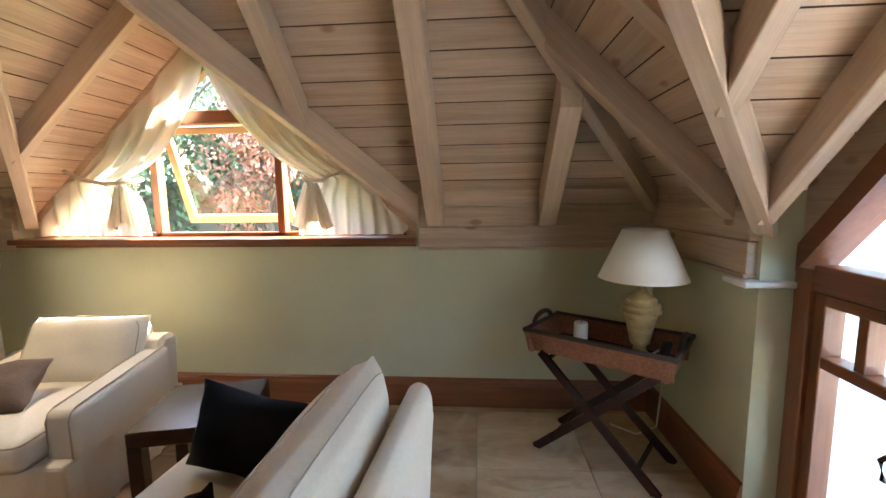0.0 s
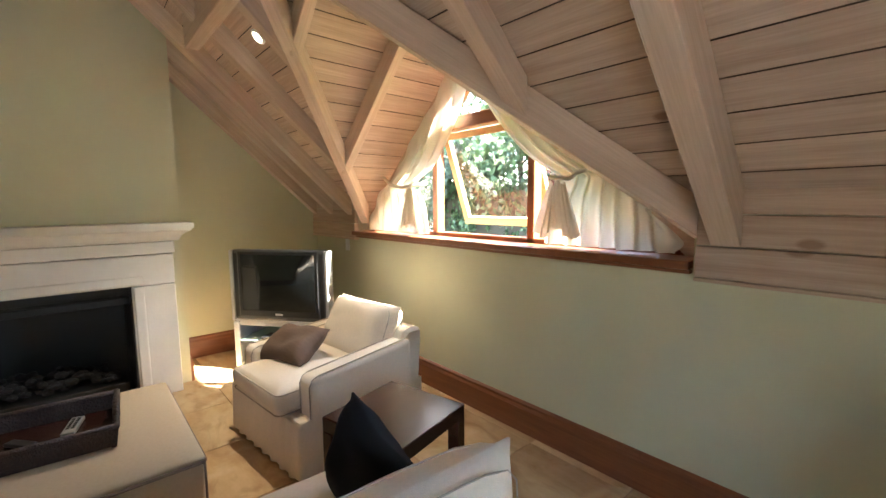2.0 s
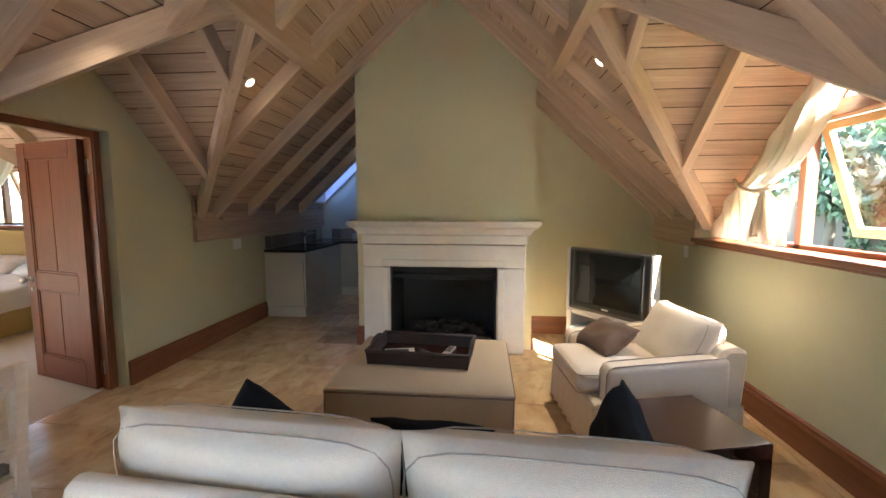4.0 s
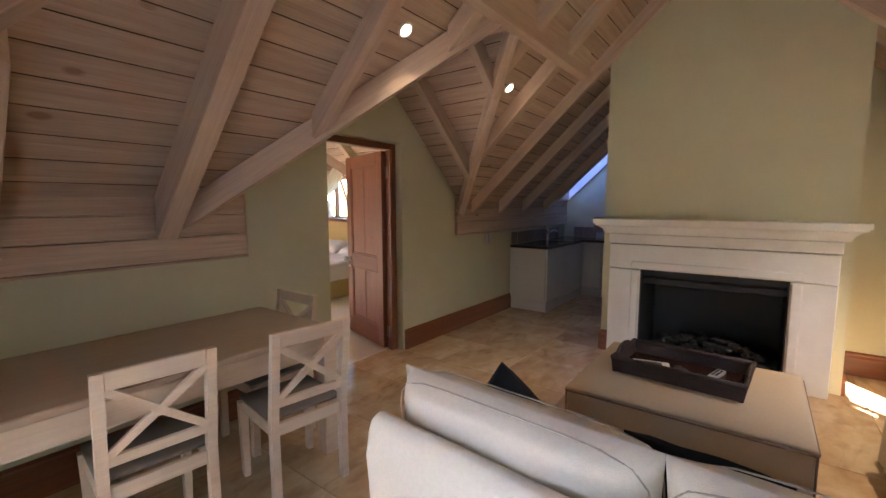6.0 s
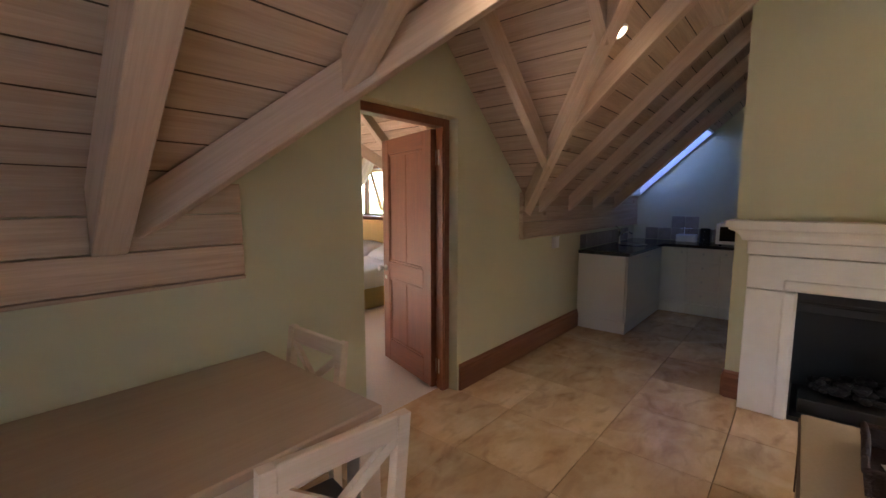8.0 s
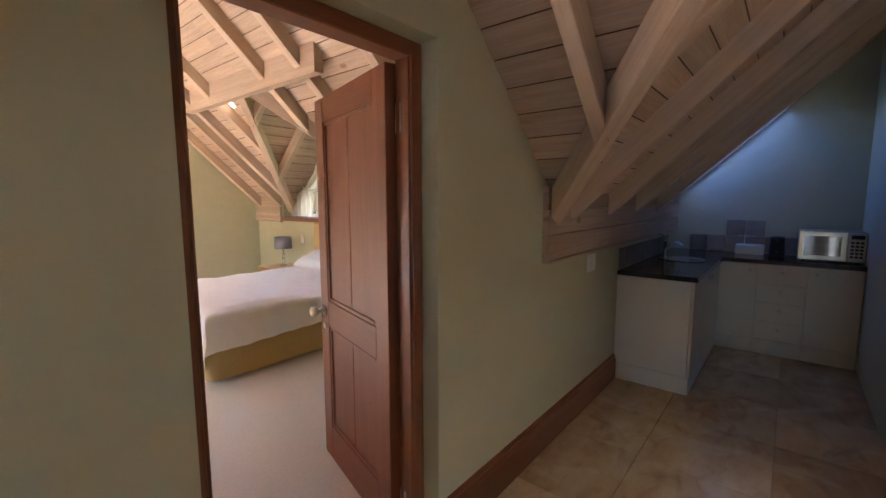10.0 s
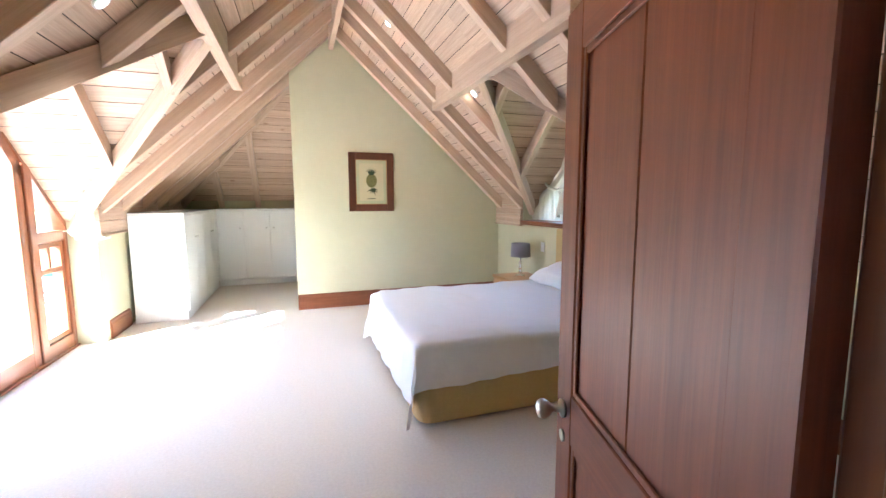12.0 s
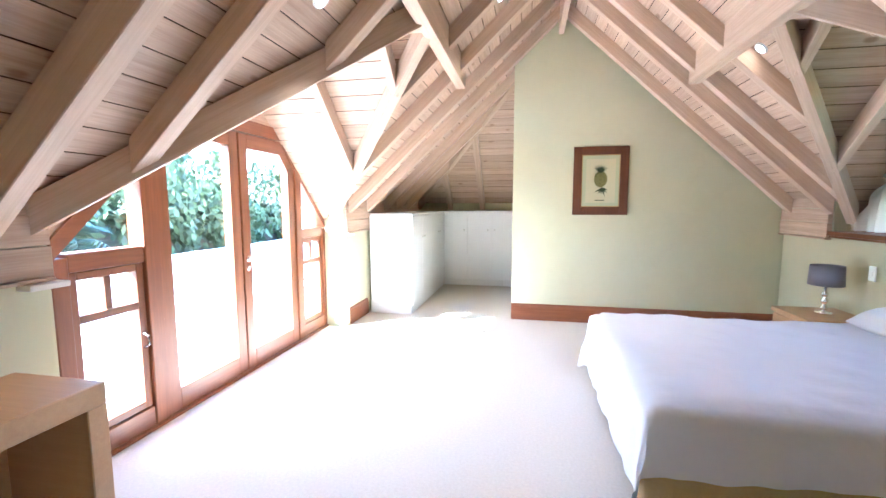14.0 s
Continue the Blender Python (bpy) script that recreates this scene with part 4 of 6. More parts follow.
# ---- roof window over the kitchen ----
rw = thing("roof_window", (SKY[0] + SKY[1]) / 2, S, 0, "pale framed roof window between the kitchen rafters", "roof window", kind="structure")
for a, b in ((SKY[0], SKY[0] + 0.02), (SKY[1] - 0.02, SKY[1])):
    bm = prism([(S + SKY[2], ZP + PITCH * SKY[2]), (S + SKY[3], ZP + PITCH * SKY[3]), (S + SKY[3], ZP + PITCH * SKY[3] + 0.30), (S + SKY[2], ZP + PITCH * SKY[2] + 0.30)], 0, a, b)
    ob = part("side_frame", bm, WHITEPAINT, rw)
    ob.matrix_parent_inverse = rw.matrix_basis.inverted()
for dd in (SKY[2], SKY[3] - 0.02):
    z0 = ZP + PITCH * dd
    ob = part("end_frame", prism([(S + dd, z0), (S + dd + 0.02, z0 + 0.02 * PITCH), (S + dd + 0.02, z0 + 0.30), (S + dd, z0 + 0.30)], 0, SKY[0] + 0.02, SKY[1] - 0.02), WHITEPAINT, rw)
    ob.matrix_parent_inverse = rw.matrix_basis.inverted()
for a, b in ((SKY[0] + 0.02, SKY[0] + 0.08), (SKY[1] - 0.08, SKY[1] - 0.02)):
    bm = prism([(S + dd, ZP + PITCH * dd + h_) for dd, h_ in ((SKY[2], 0.22), (SKY[3], 0.22), (SKY[3], 0.29), (SKY[2], 0.29))], 0, a, b)
    ob = part("sash_stile", bm, WHITEPAINT, rw)
    ob.matrix_parent_inverse = rw.matrix_basis.inverted()
bm = bmesh.new()
vs = [bm.verts.new((x, S + dd, ZP + PITCH * dd + 0.25)) for x, dd in ((SKY[0], SKY[2]), (SKY[1], SKY[2]), (SKY[1], SKY[3]), (SKY[0], SKY[3]))]
bm.faces.new(vs)
ob = part("pane", bm, BLUEGLASS, rw)
ob.matrix_parent_inverse = rw.matrix_basis.inverted()

# ---- bedroom door ----
dr = thing("door_1", (DOOR0 + DOOR1) / 2, S, 0, "red hardwood two-panel door standing open into the bedroom", "door", kind="structure")


def in_door(name, bm, mat, label="", parent=None):
    ob = part(name, bm, mat, parent or dr, label)
    if parent is None:
        ob.matrix_parent_inverse = dr.matrix_basis.inverted()
    return ob


FY0, FY1 = BN - 0.012, BN + 0.075
in_door("jamb", box(DOOR0 + 0.004, DOOR0 + 0.062, FY0, FY1, 0, DOORH - 0.004, 0.004), TEAK_Z)
in_door("jamb", box(DOOR1 - 0.045, DOOR1 - 0.004, FY0, FY1, 0, DOORH - 0.004, 0.004), TEAK_Z)
in_door("head", box(DOOR0 + 0.062, DOOR1 - 0.045, FY0, FY1, DOORH - 0.062, DOORH - 0.004, 0.004), TEAK_X)
in_door("stop", box(DOOR0 + 0.062, DOOR0 + 0.075, FY0 + 0.045, FY1 - 0.006, 0, DOORH - 0.062, 0.002), TEAK_Z)
in_door("stop", box(DOOR1 - 0.055, DOOR1 - 0.045, FY0 + 0.045, FY1 - 0.006, 0, DOORH - 0.062, 0.002), TEAK_Z)
leaf = in_door("leaf", bmesh.new(), DOORWOOD)
LW, LH, LT = 0.81, 1.965, 0.050
leaf.matrix_parent_inverse = Matrix()
leaf.matrix_basis = dr.matrix_basis.inverted() @ pose(DOOR0 + 0.053, BN - 0.014, 0.012, 0, 0, -106)
for a in ((0, 0.115), (LW - 0.115, LW)):
    part("stile", box(a[0], a[1], 0, LT, 0, LH, 0.003), DOORWOOD, leaf)
for z0, z1 in ((0, 0.20), (0.765, 0.91), (LH - 0.125, LH)):
    part("rail", box(0.115, LW - 0.115, 0, LT, z0, z1, 0.003), DOORWOOD_H, leaf)
for z0, z1 in ((0.20, 0.765), (0.91, LH - 0.125)):
    for a in ((0.115, 0.40), (0.403, LW - 0.115)):
        part("panel", box(a[0], a[1], 0.013, LT - 0.013, z0, z1, 0.003), DOORWOOD, leaf)
    for yy in (0.004, LT - 0.012):
        for q in ((0.115, 0.135, z0, z1), (LW - 0.135, LW - 0.115, z0, z1), (0.135, LW - 0.135, z0, z0 + 0.02), (0.135, LW - 0.135, z1 - 0.02, z1)):
            part("moulding", box(q[0], q[1], yy, yy + 0.008, q[2], q[3], 0.003), DOORWOOD, leaf)
for sd, yy in ((1, LT), (-1, 0.0)):
    kn = part("knob", lathe([(0.027, 0), (0.027, 0.007), (0.011, 0.012), (0.010, 0.034), (0.018, 0.04), (0.027, 0.052), (0.029, 0.062), (0.025, 0.074), (0.012, 0.080)], 20), STEEL, leaf, "ribbed chrome door knob", True)
    kn.matrix_basis = pose(LW - 0.055, yy, 0.845, -90 * sd, 0, 0)
    kh = part("keyhole_cover", lathe([(0.018, 0), (0.018, 0.004), (0.006, 0.005)], 16), STEEL, leaf, "", True)
    kh.matrix_basis = pose(LW - 0.055, yy, 0.76, -90 * sd, 0, 0)
for z in (0.17, 1.76):
    hg = part("hinge", lathe([(0.011, -0.055), (0.011, 0.055)], 12), STEEL, leaf, "steel butt hinge", True)
    hg.matrix_basis = pose(-0.004, -0.004, z, 0, 0, 0)
    part("hinge_plate", box(-0.04, -0.001, -0.002, 0.002, z - 0.055, z + 0.055), STEEL, leaf)

# ---- fireplace ----
fp = thing("fireplace", CHX, 0.84, 0, "pale cast stone fireplace surround with a moulded mantel shelf", "fireplace")


def fpart(name, bm, mat, label="", smooth=False):
    ob = part(name, bm, mat, fp, label, smooth)
    ob.matrix_parent_inverse = fp.matrix_basis.inverted()
    return ob


FX = -3.245
F0, F1, FT = 0.305, 1.373, 0.868
G0, G1 = 0.03, 1.648
for a, b, inner in ((G0, F0, F0), (F1, G1, F1)):
    fpart("leg", box(CHX + 0.002, FX, a, b, 0, FT - 0.006, 0.006, 2), LIMESTONE)
    s = 1 if inner == F0 else -1
    lo, hi = sorted((inner - s * 0.008, inner - s * 0.075))
    fpart("leg_moulding", box(FX - 0.002, FX + 0.026, lo, hi, 0, FT - 0.006, 0.013, 4), LIMESTONE, "soft rounded inner roll")
fpart("lintel", box(CHX + 0.002, FX, G0, G1, FT, 1.092, 0.006, 2), LIMESTONE)
fpart("lintel_moulding", box(FX - 0.002, FX + 0.026, F0 - 0.075, F1 + 0.075, FT + 0.008, FT + 0.075, 0.013, 4), LIMESTONE)
fpart("frieze", box(CHX + 0.002, FX + 0.02, G0 - 0.01, G1 + 0.01, 1.10, 1.19, 0.006), LIMESTONE)
prof = [(0.0, 1.19), (0.03, 1.195), (0.035, 1.21), (0.05, 1.235), (0.075, 1.255), (0.105, 1.27), (0.105, 1.285), (0.12, 1.285), (0.12, 1.325), (0.0, 1.325)]
bm = bmesh.new()
rings = []
for o, z in prof:
    x1 = FX + o
    rings.append([bm.verts.new(p) for p in ((CHX + 0.002, G0 - 0.012 - o, z), (x1, G0 - 0.012 - o, z), (x1, G1 + 0.012 + o, z), (CHX + 0.002, G1 + 0.012 + o, z))])
for a, b in zip(rings, rings[1:]):
    for q in range(3):
        bm.faces.new((a[q], a[q + 1], b[q + 1], b[q]))
bm.faces.new(rings[0])
bm.faces.new(rings[-1])
fpart("mantel_shelf", bm, LIMESTONE)
for q in ((-3.94, CHX + 0.14, F0 - 0.003, F0 + 0.01, 0.0, FT), (-3.94, CHX + 0.14, F1 - 0.01, F1 + 0.003, 0.0, FT), (-3.945, -3.93, F0, F1, 0.0, FT), (-3.94, CHX + 0.14, F0, F1, FT - 0.01, FT + 0.003), (-3.94, CHX + 0.14, F0, F1, 0.0, 0.03)):
    fpart("firebox_plate", box(*q), SOOT, "black steel firebox plate")
for z in (0.80, 0.73):
    fpart("louvre", box(FX - 0.10, FX - 0.09, F0 + 0.01, F1 - 0.01, z, z + 0.05, 0.003), SOOT)
fpart("grate", box(FX - 0.30, FX - 0.11, F0 + 0.05, F1 - 0.05, 0.03, 0.13, 0.004), SOOT)
bm = bmesh.new()
rnd = random.Random(5)
for i in range(170):
    y, x = rnd.uniform(F0 + 0.12, F1 - 0.12), rnd.uniform(-3.75, -3.42)
    r = rnd.uniform(0.022, 0.042)
    m = Matrix.Translation((x, y, 0.13 + 0.10 * max(0, 1 - ((y - 0.84) / 0.45) ** 2) * rnd.random() + r * 0.6)) @ Matrix.Diagonal((1, rnd.uniform(0.8, 1.4), 0.75, 1))
    bmesh.ops.create_icosphere(bm, subdivisions=1, radius=r, matrix=m)
tagged(fpart("pebble_heap", bm, COAL, "heap of grey ceramic pebbles"), kind="stuff")

# ---- kitchen corner ----
KA, KB, KF = -4.41, -5.85, -1.10    # end panel, inner corner, front of the sink run
knob_prof = [(0.006, 0), (0.006, 0.012), (0.014, 0.018), (0.015, 0.024), (0.008, 0.028)]


def unit(name, label, x0, x1, y0, y1, fronts, face):
    """A base unit with plinth, carcass and fronts; face: 'x' fronts look to +x, 'y' to +y."""
    u = thing(name, (x0 + x1) / 2, (y0 + y1) / 2, 0, label, "kitchen cabinet", "kitchen base units")
    inv = u.matrix_basis.inverted()

    def add(n, bm, mat, parent=None, lab="", smooth=False):
        ob = part(n, bm, mat, parent or u, lab, smooth)
        if parent is None:
            ob.matrix_parent_inverse = inv
        return ob
    add("plinth", box(x0, x1 - 0.004, y0, y1 - 0.004, 0.0, 0.135, 0.002), CREAMPAINT)
    add("carcass", box(x0, x1 - (0.02 if face == "x" else 0), y0, y1 - (0.02 if face == "y" else 0), 0.14, 0.858, 0.002), CREAMPAINT)
    for kind, a, b, z0, z1, kp in fronts:
        if face == "x":
            f = add(kind, box(x1 - 0.019, x1, a + 0.002, b - 0.002, z0 + 0.002, z1 - 0.002, 0.002), CREAMPAINT)
            kb = part("knob", lathe(knob_prof, 12), STEEL, f, "small steel knob", True)
            kb.matrix_basis = pose(x1, kp[0], kp[1], 0, 90, 0)
        else:
            f = add(kind, box(a + 0.002, b - 0.002, y1 - 0.019, y1, z0 + 0.002, z1 - 0.002, 0.002), CREAMPAINT)
            kb = part("knob", lathe(knob_prof, 12), STEEL, f, "small steel knob", True)
            kb.matrix_basis = pose(kp[0], y1, kp[1], -90, 0, 0)
    return u


unit("sink_unit", "cream painted sink cabinet with a plain end panel", KB, KA, S + 0.002, KF, [("cupboard_door", KB + 0.02, (KA + KB) / 2, 0.14, 0.855, ((KA + KB) / 2 - 0.05, 0.80)), ("cupboard_door", (KA + KB) / 2, KA - 0.02, 0.14, 0.855, ((KA + KB) / 2 + 0.05, 0.80))], "y")
unit("corner_unit", "cream painted corner cabinet with one narrow door", WK + 0.002, KB, S + 0.002, -0.80, [("cupboard_door", KF + 0.01, -0.80, 0.14, 0.855, (-0.86, 0.80))], "x")
unit("drawer_unit", "cream painted cabinet with four shallow drawers", WK + 0.002, KB, -0.80, -0.44, [("drawer_front", -0.80, -0.44, z0, z0 + 0.175, (-0.62, z0 + 0.11)) for z0 in (0.145, 0.323, 0.501, 0.679)], "x")
unit("cupboard_unit", "cream painted cabinet with one wide door", WK + 0.002, KB, -0.44, CH0 - 0.004, [("cupboard_door", -0.44, CH0 - 0.006, 0.14, 0.855, (-0.38, 0.80))], "x")
bm = prism([(WK + 0.002, S + 0.002), (KA + 0.015, S + 0.002), (KA + 0.015, KF + 0.02), (KB + 0.02, KF + 0.02), (KB + 0.02, CH0 - 0.004), (WK + 0.002, CH0 - 0.004)], 2, 0.862, 0.90, bevel=0.004)
wt = thing("worktop", -5.3, -1.3, 0.862, "polished black granite worktop turning the corner", "worktop")
ob = part("slab", bm, GRANITE, wt)
ob.matrix_parent_inverse = wt.matrix_basis.inverted()
bs = thing("splashback", -5.3, S, 0.9, "row of tumbled brown stone tiles behind the worktop", "splashback", kind="structure")
tile_me = None
for i in range(18):
    for row in range(1):
        on_x = i < 10
        q = i if on_x else i - 10
        bm = box(-0.0825, 0.0825, 0, 0.012, 0, 0.165, 0.005) if tile_me is None else None
        if tile_me is None:
            t0 = part("tile", bm, STONETILE, bs)
            tile_me = t0.data
        else:
            t0 = new("tile", tile_me)
            t0.parent = bs
        t0.matrix_parent_inverse = bs.matrix_basis.inverted()
        if on_x:
            t0.matrix_basis = pose(KA - 0.10 - q * 0.17 - (0.02 if q else 0), S + 0.002, 0.905)
        else:
            t0.matrix_basis = pose(WK + 0.002, S + 0.12 + q * 0.17 + 0.14, 0.905, 0, 0, -90)
for q in (1, 2):
    t0 = new("tile", tile_me)
    t0.parent = bs
    t0.matrix_parent_inverse = bs.matrix_basis.inverted()
    t0.matrix_basis = pose(WK + 0.002, S + 0.12 + (q + 2) * 0.17 - 0.03, 1.074, 0, 0, -90)
sk = thing("sink", -5.40, -1.36, 0.90, "round stainless steel sink bowl set in the granite", "sink")
part("rim", lathe([(0.19, 0.001), (0.20, 0.006), (0.185, 0.008), (0.175, 0.004), (0.12, 0.002), (0.01, 0.0015)], 32), CHROME, sk, smooth=True)
tp = thing("tap", -5.35, -1.50, 0.90, "chrome mixer tap standing at the sink", "tap")
part("body", lathe([(0.026, 0), (0.024, 0.015), (0.017, 0.03), (0.017, 0.15), (0.022, 0.16), (0.020, 0.19), (0.008, 0.20)], 18), CHROME, tp, smooth=True)
part("spout", tube([(0, 0, 0.10), (-0.05, 0.05, 0.15), (-0.09, 0.09, 0.16), (-0.12, 0.12, 0.135)], 0.011, 10), CHROME, tp, smooth=True)
part("lever", tube([(0, 0, 0.19), (0.02, -0.01, 0.215), (0.06, -0.03, 0.235)], 0.007, 8), CHROME, tp, smooth=True)
br = thing("bread_bin", -6.28, -0.90, 0.90, "low white plastic box on the worktop", "box")
part("body", box(-0.07, 0.07, -0.12, 0.12, 0, 0.10, 0.012, 2), WHITEP, br)
kt = thing("canister", -6.25, -0.68, 0.90, "black cylindrical kettle on the worktop", "kettle")
part("body", lathe([(0.062, 0), (0.065, 0.01), (0.060, 0.16), (0.062, 0.17), (0.055, 0.19), (0.015, 0.195)], 24), BLACKP, kt, smooth=True)
part("handle", tube([(0.06, 0, 0.15), (0.10, 0, 0.14), (0.105, 0, 0.08), (0.064, 0, 0.04)], 0.009, 8), BLACKP, kt, smooth=True)
so = thing("socket", WK + 0.002, -0.94, 1.03, "white double wall socket above the worktop", "socket")
part("plate", box(0, 0.010, -0.075, 0.075, -0.04, 0.06, 0.004), WHITEP, so)
for yy in (-0.035, 0.035):
    for zz in (0.0, 0.035):
        part("slot", box(0.0105, 0.012, yy - 0.008, yy + 0.008, zz - 0.006, zz + 0.006), BLACKP, so)
mw = thing("microwave_oven", -6.19, -0.30, 0.90, "stainless steel microwave oven with a dark glass door", "microwave")
part("case", box(-0.20, 0.185, -0.225, 0.225, 0.012, 0.275, 0.008, 2), STEEL, mw)
part("door", box(0.186, 0.202, -0.225, 0.105, 0.014, 0.273, 0.005), STEEL, mw)
part("window", box(0.2022, 0.204, -0.185, 0.065, 0.055, 0.235), SCREEN, mw)
pn = part("control_panel", box(0.186, 0.202, 0.109, 0.225, 0.014, 0.273, 0.005), WHITEP, mw)
part("display", box(0.2022, 0.2035, 0.125, 0.21, 0.215, 0.25), SCREEN, pn)
for i in range(5):
    for j in range(3):
        part("button", box(0.2022, 0.205, 0.125 + j * 0.03, 0.147 + j * 0.03, 0.05 + i * 0.031, 0.07 + i * 0.031), BLACKP, pn)
for a in (-0.18, 0.18):
    for b in (-0.14, 0.14):
        part("foot", lathe([(0.014, 0), (0.014, 0.013)], 10), BLACKP, mw).location = (b, a, 0)


# ---- living room furniture ----
def piping(points, parent, r=0.005, mat=PIPING):
    return part("piping", tube(points, r, 6), mat, parent, smooth=True)


def loop_piping(x0, x1, y0, y1, z, parent, r=0.005, mat=PIPING, c=0.04):
    pts = []
    for cx_, cy_, a0 in ((x1 - c, y1 - c, 0), (x0 + c, y1 - c, 90), (x0 + c, y0 + c, 180), (x1 - c, y0 + c, 270)):
        for k in range(5):
            a = radians(a0 + k * 22.5)
            pts.append((cx_ + c * math.cos(a), cy_ + c * math.sin(a), z))
    pts.append(pts[0])
    return piping(pts, parent, r, mat)


def back_cushion(parent, name, w, h, t, m, seed, mat=LINEN):
    """A plump boxed back cushion with a raised seam."""
    c = part(name, pillow(w, h, t, 18, 0.3, seed, 0.02), mat, parent, "plump linen back cushion", True)
    c.matrix_basis = m
    for yy in (-1, 1):
        pts = []
        for k in range(41):
            a = 2 * math.pi * k / 40
            cx_, cz_ = math.cos(a), math.sin(a)
            e = 6
            r = (abs(cx_) ** e + abs(cz_) ** e) ** (-1 / e)
            pts.append((cx_ * r * w * 0.485, yy * t * 0.22, h / 2 + cz_ * r * h * 0.485))
        part("seam", tube(pts, 0.0026, 6), SEAM, c, "", True)
    return c


sofa = thing("sofa", -0.40, 1.0, 0, "cream linen two-seat sofa with loose piped back cushions", "sofa")


def S_(name, bm, mat, label="", smooth=False):
    ob = part(name, bm, mat, sofa, label, smooth)
    ob.matrix_parent_inverse = sofa.matrix_basis.inverted()
    return ob


S_("base", box(-0.98, 0.02, 0.10, 1.92, 0.06, 0.30, 0.02, 2), LINEN)
bm = prism([(-0.10, 0.10), (0.03, 0.10), (0.055, 0.60), (0.055, 0.68), (0.04, 0.725), (0.0, 0.745), (-0.04, 0.725), (-0.055, 0.66)], 1, 0.12, 1.92)
bmesh.ops.bevel(bm, geom=bm.edges[:], offset=0.022, segments=3, affect="EDGES", profile=0.5)
S_("backrest", bm, LINEN, "slim rounded linen backrest", True)
for a, b in ((0.12, 1.00), (1.02, 1.90)):
    S_("seat_cushion", slab_cushion(-0.97, -0.12, a, b, 0.28, 0.43, 0.03), LINEN, "", True)
for i, (a, b) in enumerate(((0.08, 1.00), (1.00, 1.90))):
    back_cushion(sofa, "back_cushion", b - a, 0.50, 0.26, sofa.matrix_basis.inverted() @ pose(-0.235, (a + b) / 2, 0.345, 6, 0, 90) @ pose(0, 0, 0, 0, 0, 0), 3 + i)
for x in (-0.90, -0.04):
    for y in (0.18, 1.84):
        S_("foot", box(x - 0.03, x + 0.03, y - 0.03, y + 0.03, 0, 0.065, 0.004), ESPRESSO)
sofa.matrix_basis = pose(-0.425, 1.03, 0, 0, 0, -3.8)
for x, y, z, rx, roll, rz, w, h, sd in ((-0.575, 1.735, 0.60, -14, 9, -4, 0.46, 0.32, 7), (-0.48, 0.44, 0.645, 10, 41, 88, 0.33, 0.33, 9), (-0.47, 1.07, 0.60, 16, 2, 88, 0.42, 0.31, 11)):
    p = thing("cushion", x, y, z, "square charcoal cushion propped on the sofa", "cushion", "charcoal cushions")
    ob = part("cover", pillow(w, h, 0.14, 14, 1.2, sd, 0.02), CHARCOAL, p, smooth=True)
    ob.matrix_basis = pose(0, 0, 0, rx, 0, rz) @ pose(0, 0, 0, 0, roll, 0) @ pose(0, 0, -h / 2)

# ottoman with its tray
ot = thing("ottoman", -1.77, 0.885, 0, "large square taupe upholstered ottoman with dark piping", "ottoman")
part("body", box(-0.47, 0.47, -0.525, 0.525, 0.06, 0.44, 0.012, 2), TAUPE, ot)
part("top", slab_cushion(-0.475, 0.475, -0.53, 0.53, 0.43, 0.465, 0.018, 12, 0.02), TAUPE, ot, smooth=True)
loop_piping(-0.478, 0.478, -0.533, 0.533, 0.44, ot, 0.006, c=0.02)
for x in (-0.472, 0.472):
    for y in (-0.527, 0.527):
        piping([(x, y, 0.07), (x, y, 0.44)], ot, 0.005)
        part("foot", box(x * 0.9 - 0.03, x * 0.9 + 0.03, y * 0.9 - 0.03, y * 0.9 + 0.03, 0, 0.065, 0.004), ESPRESSO, ot)


def serving_tray(parent, w, d, h, mat, inner, handle):
    """A rectangular tray with flared sides and arched end handles."""
    t = 0.014
    part("tray_base", box(-w / 2 + 0.02, w / 2 - 0.02, -d / 2 + 0.02, d / 2 - 0.02, 0.0, 0.014, 0.003), inner, parent)
    for s in (-1, 1):
        part("tray_side", prism([(s * (d / 2 - 0.03), 0.0), (s * (d / 2 - 0.012), 0.0), (s * d / 2, h), (s * (d / 2 - 0.016), h)], 0, -w / 2 + 0.014, w / 2 - 0.014), mat, parent)
        part("tray_end", prism([(s * (w / 2 - 0.03), 0.0), (s * (w / 2 - 0.012), 0.0), (s * w / 2, h), (s * (w / 2 - 0.016), h)], 1, -d / 2 + 0.002, d / 2 - 0.002), mat, parent)
        part("tray_rim", tube([(-w / 2, s * (d / 2 - 0.008), h), (w / 2, s * (d / 2 - 0.008), h)], 0.012, 8), mat, parent, smooth=True)
        part("tray_rim", tube([(s * (w / 2 - 0.008), -d / 2, h), (s * (w / 2 - 0.008), d / 2, h)], 0.012, 8), mat, parent, smooth=True)
        part("tray_handle", tube([(s * (w / 2 - 0.008), 0.10 * math.cos(radians(a)), h + handle * math.sin(radians(a))) for a in range(0, 181, 15)], 0.013, 8), mat, parent, smooth=True)


